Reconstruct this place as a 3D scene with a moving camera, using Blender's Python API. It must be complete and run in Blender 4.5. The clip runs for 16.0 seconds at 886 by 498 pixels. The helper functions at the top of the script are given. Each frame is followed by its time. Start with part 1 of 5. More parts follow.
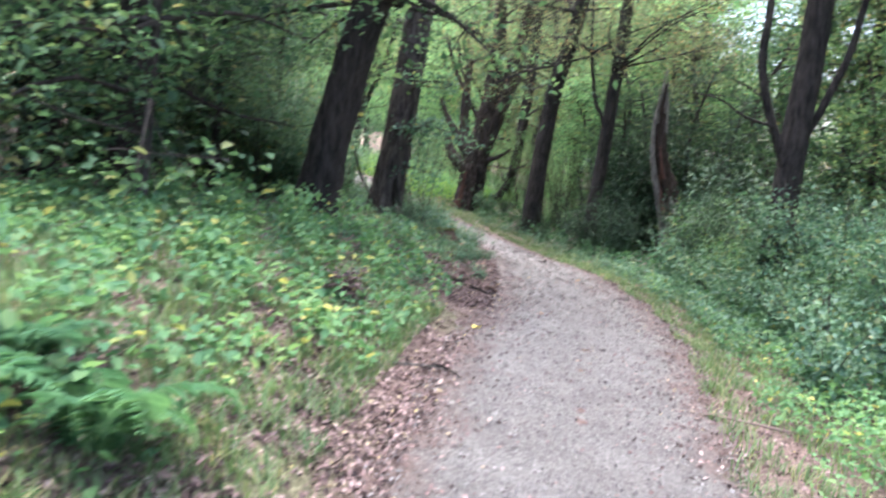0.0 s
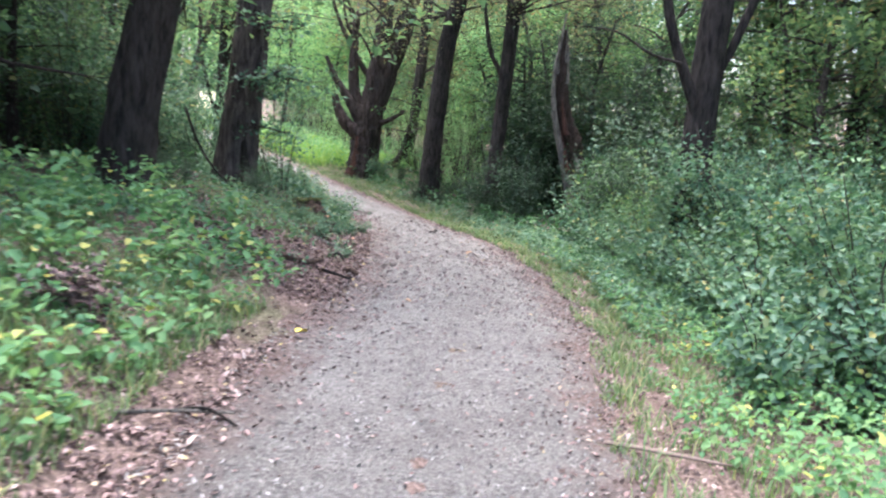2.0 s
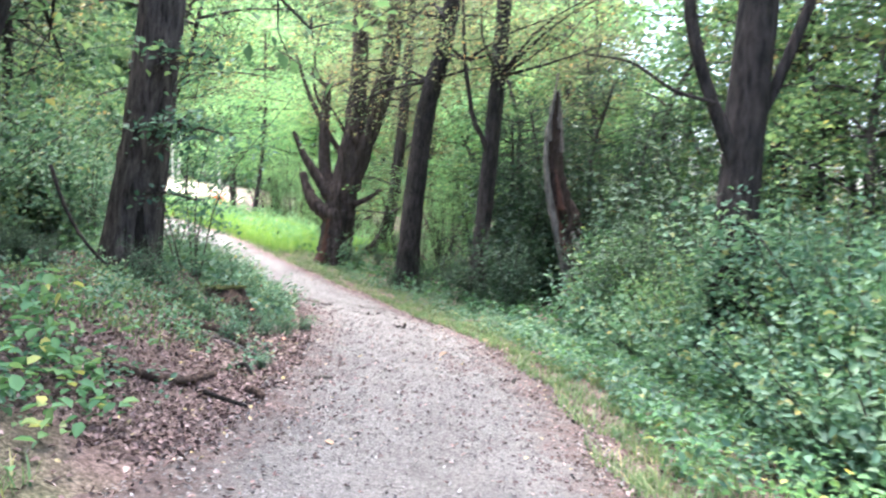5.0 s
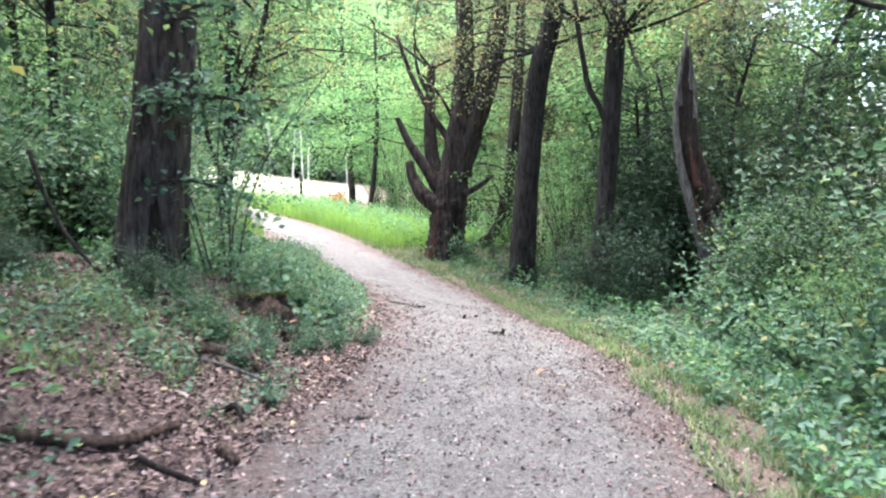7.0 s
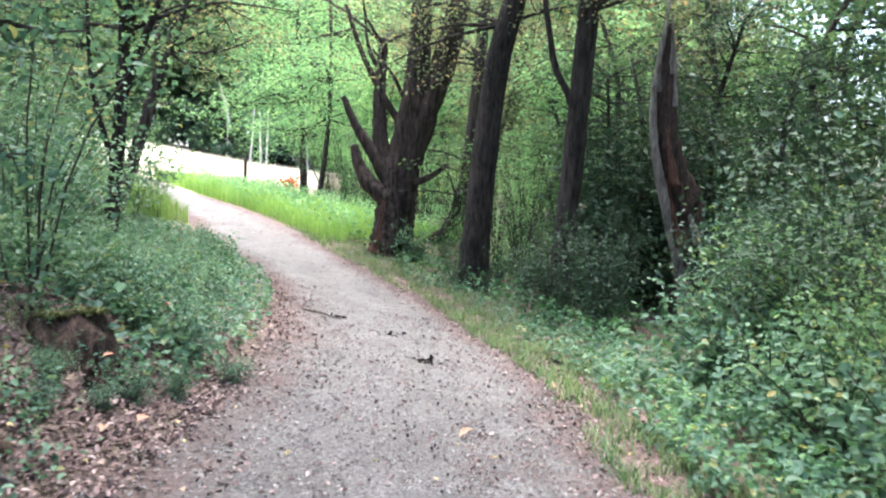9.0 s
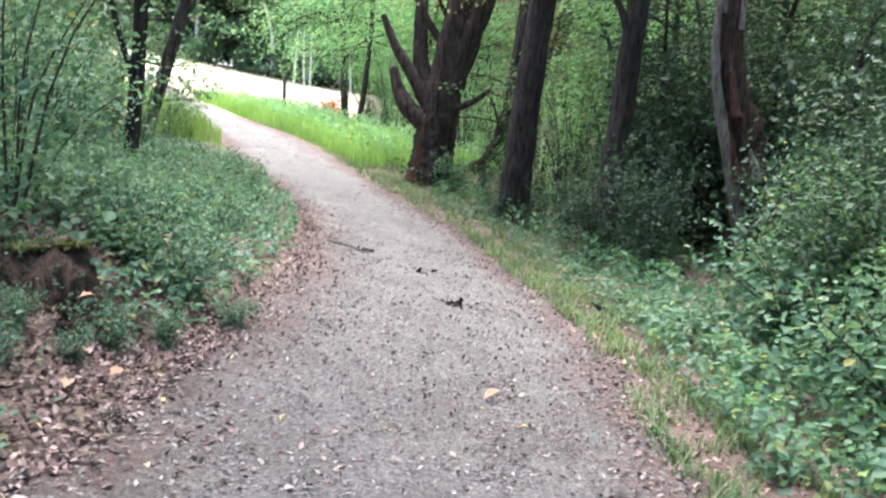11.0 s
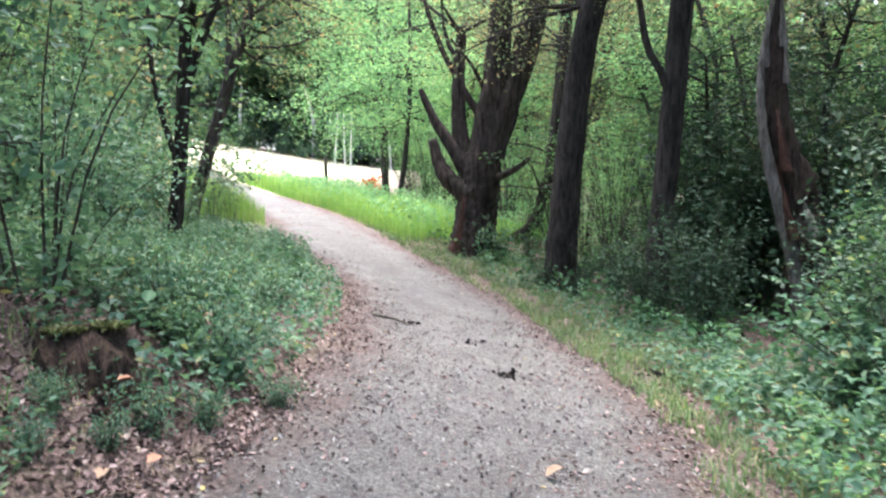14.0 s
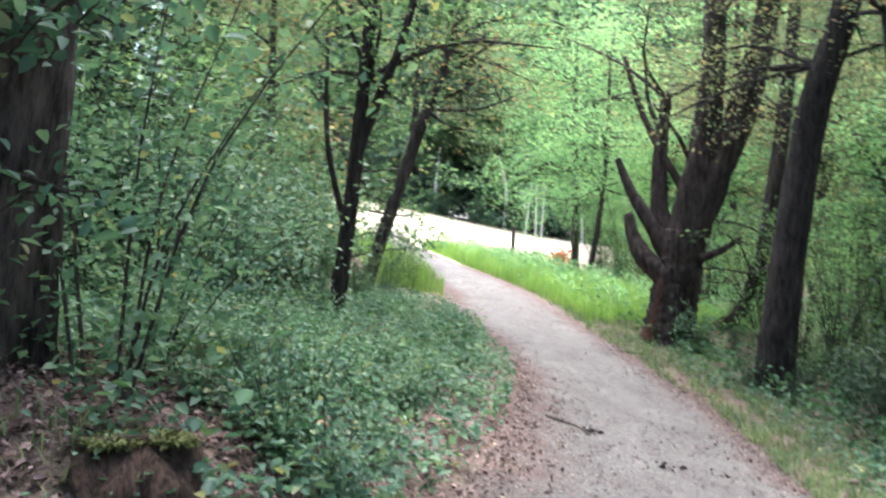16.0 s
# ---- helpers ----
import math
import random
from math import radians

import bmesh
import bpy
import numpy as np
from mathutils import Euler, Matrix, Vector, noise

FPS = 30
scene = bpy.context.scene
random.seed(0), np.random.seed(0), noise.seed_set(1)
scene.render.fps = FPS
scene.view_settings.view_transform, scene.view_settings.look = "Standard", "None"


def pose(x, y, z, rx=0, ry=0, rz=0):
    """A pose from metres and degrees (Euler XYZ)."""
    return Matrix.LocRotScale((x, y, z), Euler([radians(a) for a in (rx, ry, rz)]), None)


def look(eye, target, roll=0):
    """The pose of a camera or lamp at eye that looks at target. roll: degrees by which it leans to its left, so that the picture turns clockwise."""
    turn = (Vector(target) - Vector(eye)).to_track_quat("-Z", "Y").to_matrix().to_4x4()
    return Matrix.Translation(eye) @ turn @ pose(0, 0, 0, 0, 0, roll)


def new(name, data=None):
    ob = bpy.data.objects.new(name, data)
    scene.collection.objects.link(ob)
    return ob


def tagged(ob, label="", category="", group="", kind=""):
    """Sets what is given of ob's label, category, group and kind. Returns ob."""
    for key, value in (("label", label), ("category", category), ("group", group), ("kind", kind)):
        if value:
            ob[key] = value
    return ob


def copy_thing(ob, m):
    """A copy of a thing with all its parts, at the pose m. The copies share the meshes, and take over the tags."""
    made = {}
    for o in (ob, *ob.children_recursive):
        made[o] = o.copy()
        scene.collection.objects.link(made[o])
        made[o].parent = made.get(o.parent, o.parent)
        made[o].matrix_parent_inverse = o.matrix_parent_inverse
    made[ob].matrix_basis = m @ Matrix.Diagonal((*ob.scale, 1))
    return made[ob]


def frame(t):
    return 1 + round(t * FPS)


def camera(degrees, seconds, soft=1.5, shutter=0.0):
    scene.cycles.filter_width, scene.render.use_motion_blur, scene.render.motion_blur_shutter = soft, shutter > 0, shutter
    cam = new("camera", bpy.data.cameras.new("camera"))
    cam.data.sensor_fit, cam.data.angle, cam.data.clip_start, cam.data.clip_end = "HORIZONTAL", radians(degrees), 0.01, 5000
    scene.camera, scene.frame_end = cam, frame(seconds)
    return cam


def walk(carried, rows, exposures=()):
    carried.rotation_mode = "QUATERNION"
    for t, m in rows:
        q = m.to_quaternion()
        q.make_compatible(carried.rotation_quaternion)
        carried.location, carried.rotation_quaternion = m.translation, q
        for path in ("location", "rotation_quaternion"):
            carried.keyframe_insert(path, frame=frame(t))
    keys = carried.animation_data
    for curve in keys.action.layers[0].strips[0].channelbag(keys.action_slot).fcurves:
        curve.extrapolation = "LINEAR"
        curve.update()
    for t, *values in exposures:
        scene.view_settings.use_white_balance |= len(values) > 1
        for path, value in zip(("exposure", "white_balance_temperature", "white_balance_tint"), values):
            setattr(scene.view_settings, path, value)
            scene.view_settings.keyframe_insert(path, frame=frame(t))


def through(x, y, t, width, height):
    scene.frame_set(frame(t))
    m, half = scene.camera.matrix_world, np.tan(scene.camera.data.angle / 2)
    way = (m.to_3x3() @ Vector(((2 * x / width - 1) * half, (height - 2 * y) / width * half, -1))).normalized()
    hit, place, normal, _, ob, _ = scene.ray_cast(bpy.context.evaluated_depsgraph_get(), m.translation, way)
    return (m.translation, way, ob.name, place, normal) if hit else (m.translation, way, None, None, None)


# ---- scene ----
cam = camera(56.0, 16.0, soft=2.15, shutter=0.5)
PATH = [
    (0, (-0.167, -0.113, 1.79), (-0.306, 1.871, 1.575), 4.4),
    (0.5, (-0.004, 0.451, 1.722), (-0.041, 2.446, 1.587), 2.9),
    (1, (0.132, 0.898, 1.693), (0.088, 2.892, 1.535), 3.6),
    (1.5, (0.255, 1.396, 1.659), (0.31, 3.384, 1.45), -0.2),
    (2, (0.409, 1.837, 1.646), (0.466, 3.818, 1.369), 2.4),
    (2.5, (0.461, 2.286, 1.636), (0.704, 4.261, 1.445), 1.3),
    (3, (0.576, 2.708, 1.555), (0.78, 4.688, 1.357), 2.7),
    (3.5, (0.618, 3.171, 1.541), (0.831, 5.156, 1.428), 0.5),
    (4, (0.687, 3.601, 1.478), (0.82, 5.593, 1.356), 1.3),
    (4.5, (0.704, 4.038, 1.47), (0.821, 6.034, 1.42), 1.2),
    (5, (0.774, 4.458, 1.399), (0.84, 6.456, 1.337), 1.5),
    (5.2, (0.849, 4.618, 1.466), (0.786, 6.611, 1.314), 1.4),
    (7.3, (1.268, 6.65, 1.302), (1.001, 8.631, 1.225), -0.8),
    (7.5, (1.31, 6.847, 1.349), (1.019, 8.823, 1.24), -0.1),
    (7.6, (1.287, 6.973, 1.309), (0.987, 8.948, 1.212), 1.1),
    (8, (1.36, 7.389, 1.287), (1.083, 9.365, 1.154), 0.2),
    (8.2, (1.367, 7.595, 1.343), (1.182, 9.582, 1.212), -0.6),
    (10.3, (1.327, 8.926, 1.335), (1.105, 10.913, 1.274), 3.3),
    (10.5, (1.338, 8.94, 1.343), (1.12, 10.924, 1.208), 2.9),
    (11, (1.366, 8.989, 1.345), (1.097, 10.952, 1.067), 2.7),
    (11.5, (1.358, 9.005, 1.332), (1.051, 10.951, 0.989), 3.5),
    (12, (1.349, 9.015, 1.325), (0.997, 10.947, 0.945), 4.4),
    (12.5, (1.35, 9.012, 1.326), (0.998, 10.938, 0.916), 4.3),
    (13, (1.352, 9.005, 1.319), (0.999, 10.929, 0.899), 4.6),
    (13.5, (1.305, 9.066, 1.332), (0.949, 11.02, 1.102), 4.3),
    (14, (1.309, 9.194, 1.292), (0.93, 11.155, 1.185), 0.1),
    (14.5, (1.269, 9.494, 1.335), (0.821, 11.443, 1.278), -0.2),
    (15, (1.197, 9.779, 1.348), (0.562, 11.675, 1.311), -1.3),
    (15.5, (1.158, 10.107, 1.367), (0.452, 11.978, 1.353), 0.3),
    (16, (1.035, 10.428, 1.362), (0.222, 12.254, 1.413), 3.2),
]
EXPOSURES = [(0, 2.8, 5850, 15), (1.5, 2.78, 5850, 15), (3, 3.05, 5850, 14), (5, 3.3, 5850, 14), (8, 3.0, 5850, 13), (10.5, 2.95, 5850, 12), (12.5, 2.6, 5850, 12), (14, 2.78, 5850, 12), (14.7, 2.78, 5850, 12), (16, 2.72, 5850, 12)]
walk(cam, [(t, look(eye, target, roll)) for t, eye, target, roll in PATH], EXPOSURES)

# ---- light ----
SUN_AZIMUTH, SUN_HEIGHT = radians(-15), radians(80)
world = bpy.data.worlds.new("sky")
world.use_nodes = True
scene.world = world
sky = world.node_tree.nodes.new("ShaderNodeTexSky")
sky.sky_type, sky.sun_disc = "NISHITA", False
sky.sun_elevation, sky.sun_rotation = SUN_HEIGHT, SUN_AZIMUTH
sky.dust_density, sky.air_density = 6.0, 1.0
background = world.node_tree.nodes["Background"]
background.inputs["Strength"].default_value = 0.15
world.node_tree.links.new(sky.outputs["Color"], background.inputs["Color"])
sun_data = bpy.data.lights.new("sun", "SUN")
sun_data.energy, sun_data.angle, sun_data.color = 1.1, radians(40), (1.0, 0.96, 0.9)
toward_sun = Vector((math.sin(SUN_AZIMUTH) * math.cos(SUN_HEIGHT), math.cos(SUN_AZIMUTH) * math.cos(SUN_HEIGHT), math.sin(SUN_HEIGHT)))
new("sun", sun_data).matrix_world = look(toward_sun * 90, (0, 0, 0))

# ---- materials ----


def ramp(nodes, stops):
    node = nodes.new("ShaderNodeValToRGB")
    elements = node.color_ramp.elements
    while len(elements) < len(stops):
        elements.new(0.5)
    for element, (at, colour) in zip(elements, stops):
        element.position, element.color = at, (*colour, 1)
    return node


def blank(name):
    mat = bpy.data.materials.new(name)
    mat.use_nodes = True
    nodes, links = mat.node_tree.nodes, mat.node_tree.links
    return mat, nodes, links, nodes["Principled BSDF"]


def noise_node(nodes, links, scale, detail=4, rough=0.6, stretch=None):
    coords = nodes.new("ShaderNodeTexCoord")
    node = nodes.new("ShaderNodeTexNoise")
    node.inputs["Scale"].default_value, node.inputs["Detail"].default_value = scale, detail
    node.inputs["Roughness"].default_value = rough
    if stretch:
        mapping = nodes.new("ShaderNodeMapping")
        mapping.inputs["Scale"].default_value = stretch
        links.new(coords.outputs["Object"], mapping.inputs["Vector"])
        links.new(mapping.outputs["Vector"], node.inputs["Vector"])
    else:
        links.new(coords.outputs["Object"], node.inputs["Vector"])
    return node


def mixed(nodes, links, factor, a, b, mode="MIX"):
    node = nodes.new("ShaderNodeMix")
    node.data_type, node.blend_type = "RGBA", mode
    for socket, value in ((node.inputs["Factor"], factor), (node.inputs["A"], a), (node.inputs["B"], b)):
        if isinstance(value, (int, float)):
            socket.default_value = value
        elif isinstance(value, tuple):
            socket.default_value = (*value, 1)
        else:
            links.new(value, socket)
    return node.outputs["Result"]


def bumped(nodes, links, shader, height, strength, distance):
    node = nodes.new("ShaderNodeBump")
    node.inputs["Strength"].default_value, node.inputs["Distance"].default_value = strength, distance
    links.new(height, node.inputs["Height"])
    links.new(node.outputs["Normal"], shader.inputs["Normal"])


def leaf_material(name, stops, through=0.4, gloss=0.62, shine=0.15):
    """Leaves: a colour for each leaf, lighter and darker plants, and light that shines through."""
    mat, nodes, links, shader = blank(name)
    geometry = nodes.new("ShaderNodeNewGeometry")
    info = nodes.new("ShaderNodeObjectInfo")
    colours = ramp(nodes, stops)
    links.new(geometry.outputs["Random Per Island"], colours.inputs["Fac"])
    patches = noise_node(nodes, links, 1.3, 2)
    tone = ramp(nodes, [(0.3, (0.72, 0.78, 0.8)), (0.7, (1.15, 1.12, 1.0))])
    links.new(patches.outputs["Fac"], tone.inputs["Fac"])
    own = ramp(nodes, [(0, (0.82, 0.85, 0.88)), (1, (1.15, 1.1, 1.0))])
    links.new(info.outputs["Random"], own.inputs["Fac"])
    colour = mixed(nodes, links, 1.0, mixed(nodes, links, 1.0, colours.outputs["Color"], tone.outputs["Color"], "MULTIPLY"), own.outputs["Color"], "MULTIPLY")
    links.new(colour, shader.inputs["Base Color"])
    shader.inputs["Roughness"].default_value = gloss
    shader.inputs["Specular IOR Level"].default_value = shine
    glow = nodes.new("ShaderNodeBsdfTranslucent")
    lit = mixed(nodes, links, 1.0, colour, (1.35, 1.32, 0.95), "MULTIPLY")
    links.new(lit, glow.inputs["Color"])
    both = nodes.new("ShaderNodeMixShader")
    both.inputs["Fac"].default_value = through
    links.new(shader.outputs["BSDF"], both.inputs[1])
    links.new(glow.outputs["BSDF"], both.inputs[2])
    links.new(both.outputs["Shader"], nodes["Material Output"].inputs["Surface"])
    return mat


def bark_material(name, dark, light, scale=7.0):
    mat, nodes, links, shader = blank(name)
    ridges = noise_node(nodes, links, scale, 8, 0.72, (2.3, 2.3, 0.5))
    blotch = noise_node(nodes, links, 1.7, 3)
    colours = ramp(nodes, [(0.38, dark), (0.64, light)])
    links.new(ridges.outputs["Fac"], colours.inputs["Fac"])
    tone = ramp(nodes, [(0.35, (0.7, 0.72, 0.68)), (0.65, (1.15, 1.1, 1.05))])
    links.new(blotch.outputs["Fac"], tone.inputs["Fac"])
    links.new(mixed(nodes, links, 1.0, colours.outputs["Color"], tone.outputs["Color"], "MULTIPLY"), shader.inputs["Base Color"])
    shader.inputs["Roughness"].default_value = 0.9
    shader.inputs["Specular IOR Level"].default_value = 0.2
    bumped(nodes, links, shader, ridges.outputs["Fac"], 1.0, 0.06)
    return mat


def ground_material():
    """Forest soil with litter, going over to moss and thin grass; pale dry grass on the meadow."""
    mat, nodes, links, shader = blank("forest_soil")
    fine, mid, wide = noise_node(nodes, links, 38, 6, 0.75), noise_node(nodes, links, 7, 4), noise_node(nodes, links, 0.9, 3)
    soil = ramp(nodes, [(0.34, (0.03, 0.022, 0.018)), (0.5, (0.12, 0.086, 0.072)), (0.66, (0.27, 0.2, 0.172))])
    links.new(fine.outputs["Fac"], soil.inputs["Fac"])
    green = ramp(nodes, [(0.35, (0.03, 0.036, 0.018)), (0.5, (0.09, 0.105, 0.05)), (0.68, (0.22, 0.21, 0.12))])
    links.new(fine.outputs["Fac"], green.inputs["Fac"])
    where = ramp(nodes, [(0.5, (0, 0, 0)), (0.7, (0.7, 0.7, 0.7))])
    links.new(wide.outputs["Fac"], where.inputs["Fac"])
    forest = mixed(nodes, links, where.outputs["Color"], soil.outputs["Color"], green.outputs["Color"])
    dry = ramp(nodes, [(0.3, (0.34, 0.32, 0.2)), (0.7, (0.62, 0.57, 0.42))])
    links.new(mid.outputs["Fac"], dry.inputs["Fac"])
    zone = nodes.new("ShaderNodeAttribute")
    zone.attribute_name = "meadow"
    links.new(mixed(nodes, links, zone.outputs["Fac"], forest, dry.outputs["Color"]), shader.inputs["Base Color"])
    shader.inputs["Roughness"].default_value = 0.95
    shader.inputs["Specular IOR Level"].default_value = 0.15
    bumped(nodes, links, shader, fine.outputs["Fac"], 0.8, 0.03)
    return mat


def path_material():
    """Trodden fine gravel: grey grit with dark chips, browner and full of litter towards its edges."""
    mat, nodes, links, shader = blank("trodden_gravel")
    grit, fine = noise_node(nodes, links, 45, 6, 0.85), noise_node(nodes, links, 26, 5, 0.75)
    wide = noise_node(nodes, links, 1.6, 4)
    colours = ramp(nodes, [(0.3, (0.03, 0.029, 0.028)), (0.43, (0.105, 0.101, 0.095)), (0.56, (0.185, 0.18, 0.172)), (0.72, (0.33, 0.322, 0.31))])
    links.new(grit.outputs["Fac"], colours.inputs["Fac"])
    patch = ramp(nodes, [(0.3, (0.78, 0.75, 0.73)), (0.7, (1.12, 1.1, 1.08))])
    links.new(wide.outputs["Fac"], patch.inputs["Fac"])
    base = mixed(nodes, links, 1.0, colours.outputs["Color"], patch.outputs["Color"], "MULTIPLY")
    chips = nodes.new("ShaderNodeTexVoronoi")
    chips.inputs["Scale"].default_value = 24
    links.new(nodes.new("ShaderNodeTexCoord").outputs["Object"], chips.inputs["Vector"])
    specks = ramp(nodes, [(0.10, (1, 1, 1)), (0.2, (0, 0, 0))])
    links.new(chips.outputs["Distance"], specks.inputs["Fac"])
    base = mixed(nodes, links, mixed(nodes, links, 1.0, specks.outputs["Color"], (0.55, 0.55, 0.55), "MULTIPLY"), base, (0.09, 0.075, 0.065))
    brown = ramp(nodes, [(0.3, (0.045, 0.032, 0.027)), (0.55, (0.13, 0.095, 0.082)), (0.75, (0.26, 0.2, 0.175))])
    links.new(fine.outputs["Fac"], brown.inputs["Fac"])
    edge = nodes.new("ShaderNodeAttribute")
    edge.attribute_name = "edge"
    add = nodes.new("ShaderNodeMath")
    add.operation = "ADD"
    links.new(edge.outputs["Fac"], add.inputs[0])
    links.new(noise_node(nodes, links, 4, 5, 0.7).outputs["Fac"], add.inputs[1])
    rim = ramp(nodes, [(0.45, (0, 0, 0)), (0.75, (1, 1, 1))])
    half = nodes.new("ShaderNodeMath")
    half.operation = "MULTIPLY"
    half.inputs[1].default_value = 0.5
    links.new(add.outputs["Value"], half.inputs[0])
    links.new(half.outputs["Value"], rim.inputs["Fac"])
    links.new(mixed(nodes, links, rim.outputs["Color"], base, brown.outputs["Color"]), shader.inputs["Base Color"])
    shader.inputs["Roughness"].default_value = 0.92
    shader.inputs["Specular IOR Level"].default_value = 0.2
    bumped(nodes, links, shader, grit.outputs["Fac"], 1.0, 0.025)
    return mat


def scatter_material(name, stops, rough=0.85):
    """Loose small pieces, each of its own colour."""
    mat, nodes, links, shader = blank(name)
    geometry = nodes.new("ShaderNodeNewGeometry")
    colours = ramp(nodes, stops)
    links.new(geometry.outputs["Random Per Island"], colours.inputs["Fac"])
    grain = noise_node(nodes, links, 60, 3)
    tone = ramp(nodes, [(0.3, (0.75, 0.75, 0.75)), (0.7, (1.15, 1.15, 1.15))])
    links.new(grain.outputs["Fac"], tone.inputs["Fac"])
    links.new(mixed(nodes, links, 1.0, colours.outputs["Color"], tone.outputs["Color"], "MULTIPLY"), shader.inputs["Base Color"])
    shader.inputs["Roughness"].default_value = rough
    shader.inputs["Specular IOR Level"].default_value = 0.25
    return mat


SOIL, GRAVEL = ground_material(), path_material()
BARK_DARK = bark_material("dark_bark", (0.012, 0.010, 0.009), (0.06, 0.051, 0.046))
BARK_GREY = bark_material("grey_brown_bark", (0.016, 0.013, 0.012), (0.12, 0.104, 0.096))
BARK_OLD = bark_material("old_brown_bark", (0.018, 0.014, 0.012), (0.09, 0.071, 0.063), 5.5)
BARK_THIN = bark_material("smooth_brown_bark", (0.025, 0.022, 0.019), (0.09, 0.08, 0.07), 16)
BARK_PALE = bark_material("weathered_grey_wood", (0.075, 0.068, 0.06), (0.25, 0.23, 0.21), 9)
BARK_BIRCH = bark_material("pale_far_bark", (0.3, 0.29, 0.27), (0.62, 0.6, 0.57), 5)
HEARTWOOD = bark_material("red_brown_heartwood", (0.03, 0.016, 0.012), (0.12, 0.058, 0.042), 12)
ROTTEN = bark_material("rotten_brown_trunk", (0.012, 0.010, 0.008), (0.075, 0.052, 0.042), 11)
HOLLOW = bark_material("dark_rot_and_hollow_shade", (0.008, 0.007, 0.006), (0.03, 0.024, 0.02), 14)
MOSS = leaf_material("moss", [(0, (0.07, 0.085, 0.03)), (1, (0.16, 0.17, 0.07))], 0.05, 0.9)
STUMP_WOOD = bark_material("rotting_stump_wood", (0.022, 0.015, 0.012), (0.14, 0.095, 0.072), 14)
LEAF_WOOD = leaf_material("woodland_leaves", [(0, (0.045, 0.095, 0.055)), (0.55, (0.085, 0.155, 0.085)), (0.93, (0.13, 0.2, 0.10)), (1, (0.23, 0.22, 0.09))], 0.5)
LEAF_BRIGHT = leaf_material("maple_leaves", [(0, (0.12, 0.25, 0.14)), (0.6, (0.2, 0.36, 0.19)), (1, (0.29, 0.41, 0.21))], 0.6)
LEAF_GOLD = leaf_material("yellowing_leaves", [(0, (0.085, 0.13, 0.08)), (0.55, (0.145, 0.18, 0.11)), (0.9, (0.2, 0.195, 0.125)), (1, (0.3, 0.19, 0.10))], 0.55)
LEAF_BLUE = leaf_material("bluish_shrub_leaves", [(0, (0.05, 0.11, 0.075)), (0.6, (0.09, 0.175, 0.115)), (0.965, (0.15, 0.235, 0.145)), (1, (0.26, 0.24, 0.09))], 0.38, 0.48, 0.25)
LEAF_DARK = leaf_material("dark_evergreen_leaves", [(0, (0.024, 0.048, 0.03)), (0.7, (0.046, 0.09, 0.054)), (1, (0.08, 0.125, 0.07))], 0.2, 0.55, 0.18)
LEAF_HERB = leaf_material("herb_leaves", [(0, (0.07, 0.16, 0.085)), (0.6, (0.12, 0.24, 0.115)), (0.955, (0.18, 0.29, 0.13)), (0.98, (0.36, 0.37, 0.13)), (1, (0.46, 0.41, 0.16))], 0.42)
LEAF_VERGE = leaf_material("verge_shrub_leaves", [(0, (0.05, 0.115, 0.055)), (0.6, (0.095, 0.185, 0.08)), (0.94, (0.15, 0.23, 0.1)), (1, (0.33, 0.32, 0.11))], 0.42)
LEAF_FERN = leaf_material("fern_fronds", [(0, (0.05, 0.13, 0.07)), (1, (0.1, 0.21, 0.11))], 0.4)
GRASS = leaf_material("grass_blades", [(0, (0.06, 0.12, 0.058)), (0.6, (0.11, 0.175, 0.085)), (0.88, (0.16, 0.2, 0.1)), (1, (0.28, 0.26, 0.16))], 0.35, 0.6)
# sunshine on the tall grass is put into this brighter, yellower green
GRASS_SUN = leaf_material("tall_sunlit_grass", [(0, (0.12, 0.24, 0.06)), (0.7, (0.19, 0.34, 0.09)), (1, (0.32, 0.4, 0.15))], 0.5, 0.6)
LITTER = scatter_material("fallen_leaves", [(0, (0.03, 0.021, 0.018)), (0.45, (0.105, 0.07, 0.062)), (0.85, (0.23, 0.16, 0.145)), (0.97, (0.33, 0.255, 0.235)), (1, (0.36, 0.3, 0.12))])
CHIPS = scatter_material("stone_and_bark_chips", [(0, (0.04, 0.036, 0.033)), (0.3, (0.1, 0.093, 0.086)), (0.8, (0.19, 0.18, 0.17)), (1, (0.27, 0.26, 0.248))])
# far needles are paler and bluer: the distance haze is put into their colour
LEAF_FAR = leaf_material("haze_paled_conifer_needles", [(0, (0.085, 0.145, 0.12)), (0.7, (0.14, 0.22, 0.165)), (1, (0.2, 0.26, 0.17))], 0.4, 0.7)
RED_LEAF = leaf_material("red_shrub_leaves", [(0, (0.4, 0.07, 0.03)), (1, (0.65, 0.16, 0.06))], 0.35)
TWIG = scatter_material("dead_twigs", [(0, (0.07, 0.05, 0.04)), (1, (0.26, 0.2, 0.16))])
POST = bark_material("dark_post_wood", (0.02, 0.017, 0.015), (0.07, 0.06, 0.05), 12)

# ---- building blocks ----
rng = np.random.default_rng(7)


def joined(pieces):
    """One set of corners and faces out of several with equally many corners a face."""
    corners, faces, count = [], [], 0
    for v, f in pieces:
        corners.append(v)
        faces.append(np.asarray(f) + count)
        count += len(v)
    return np.concatenate(corners), np.concatenate(faces)


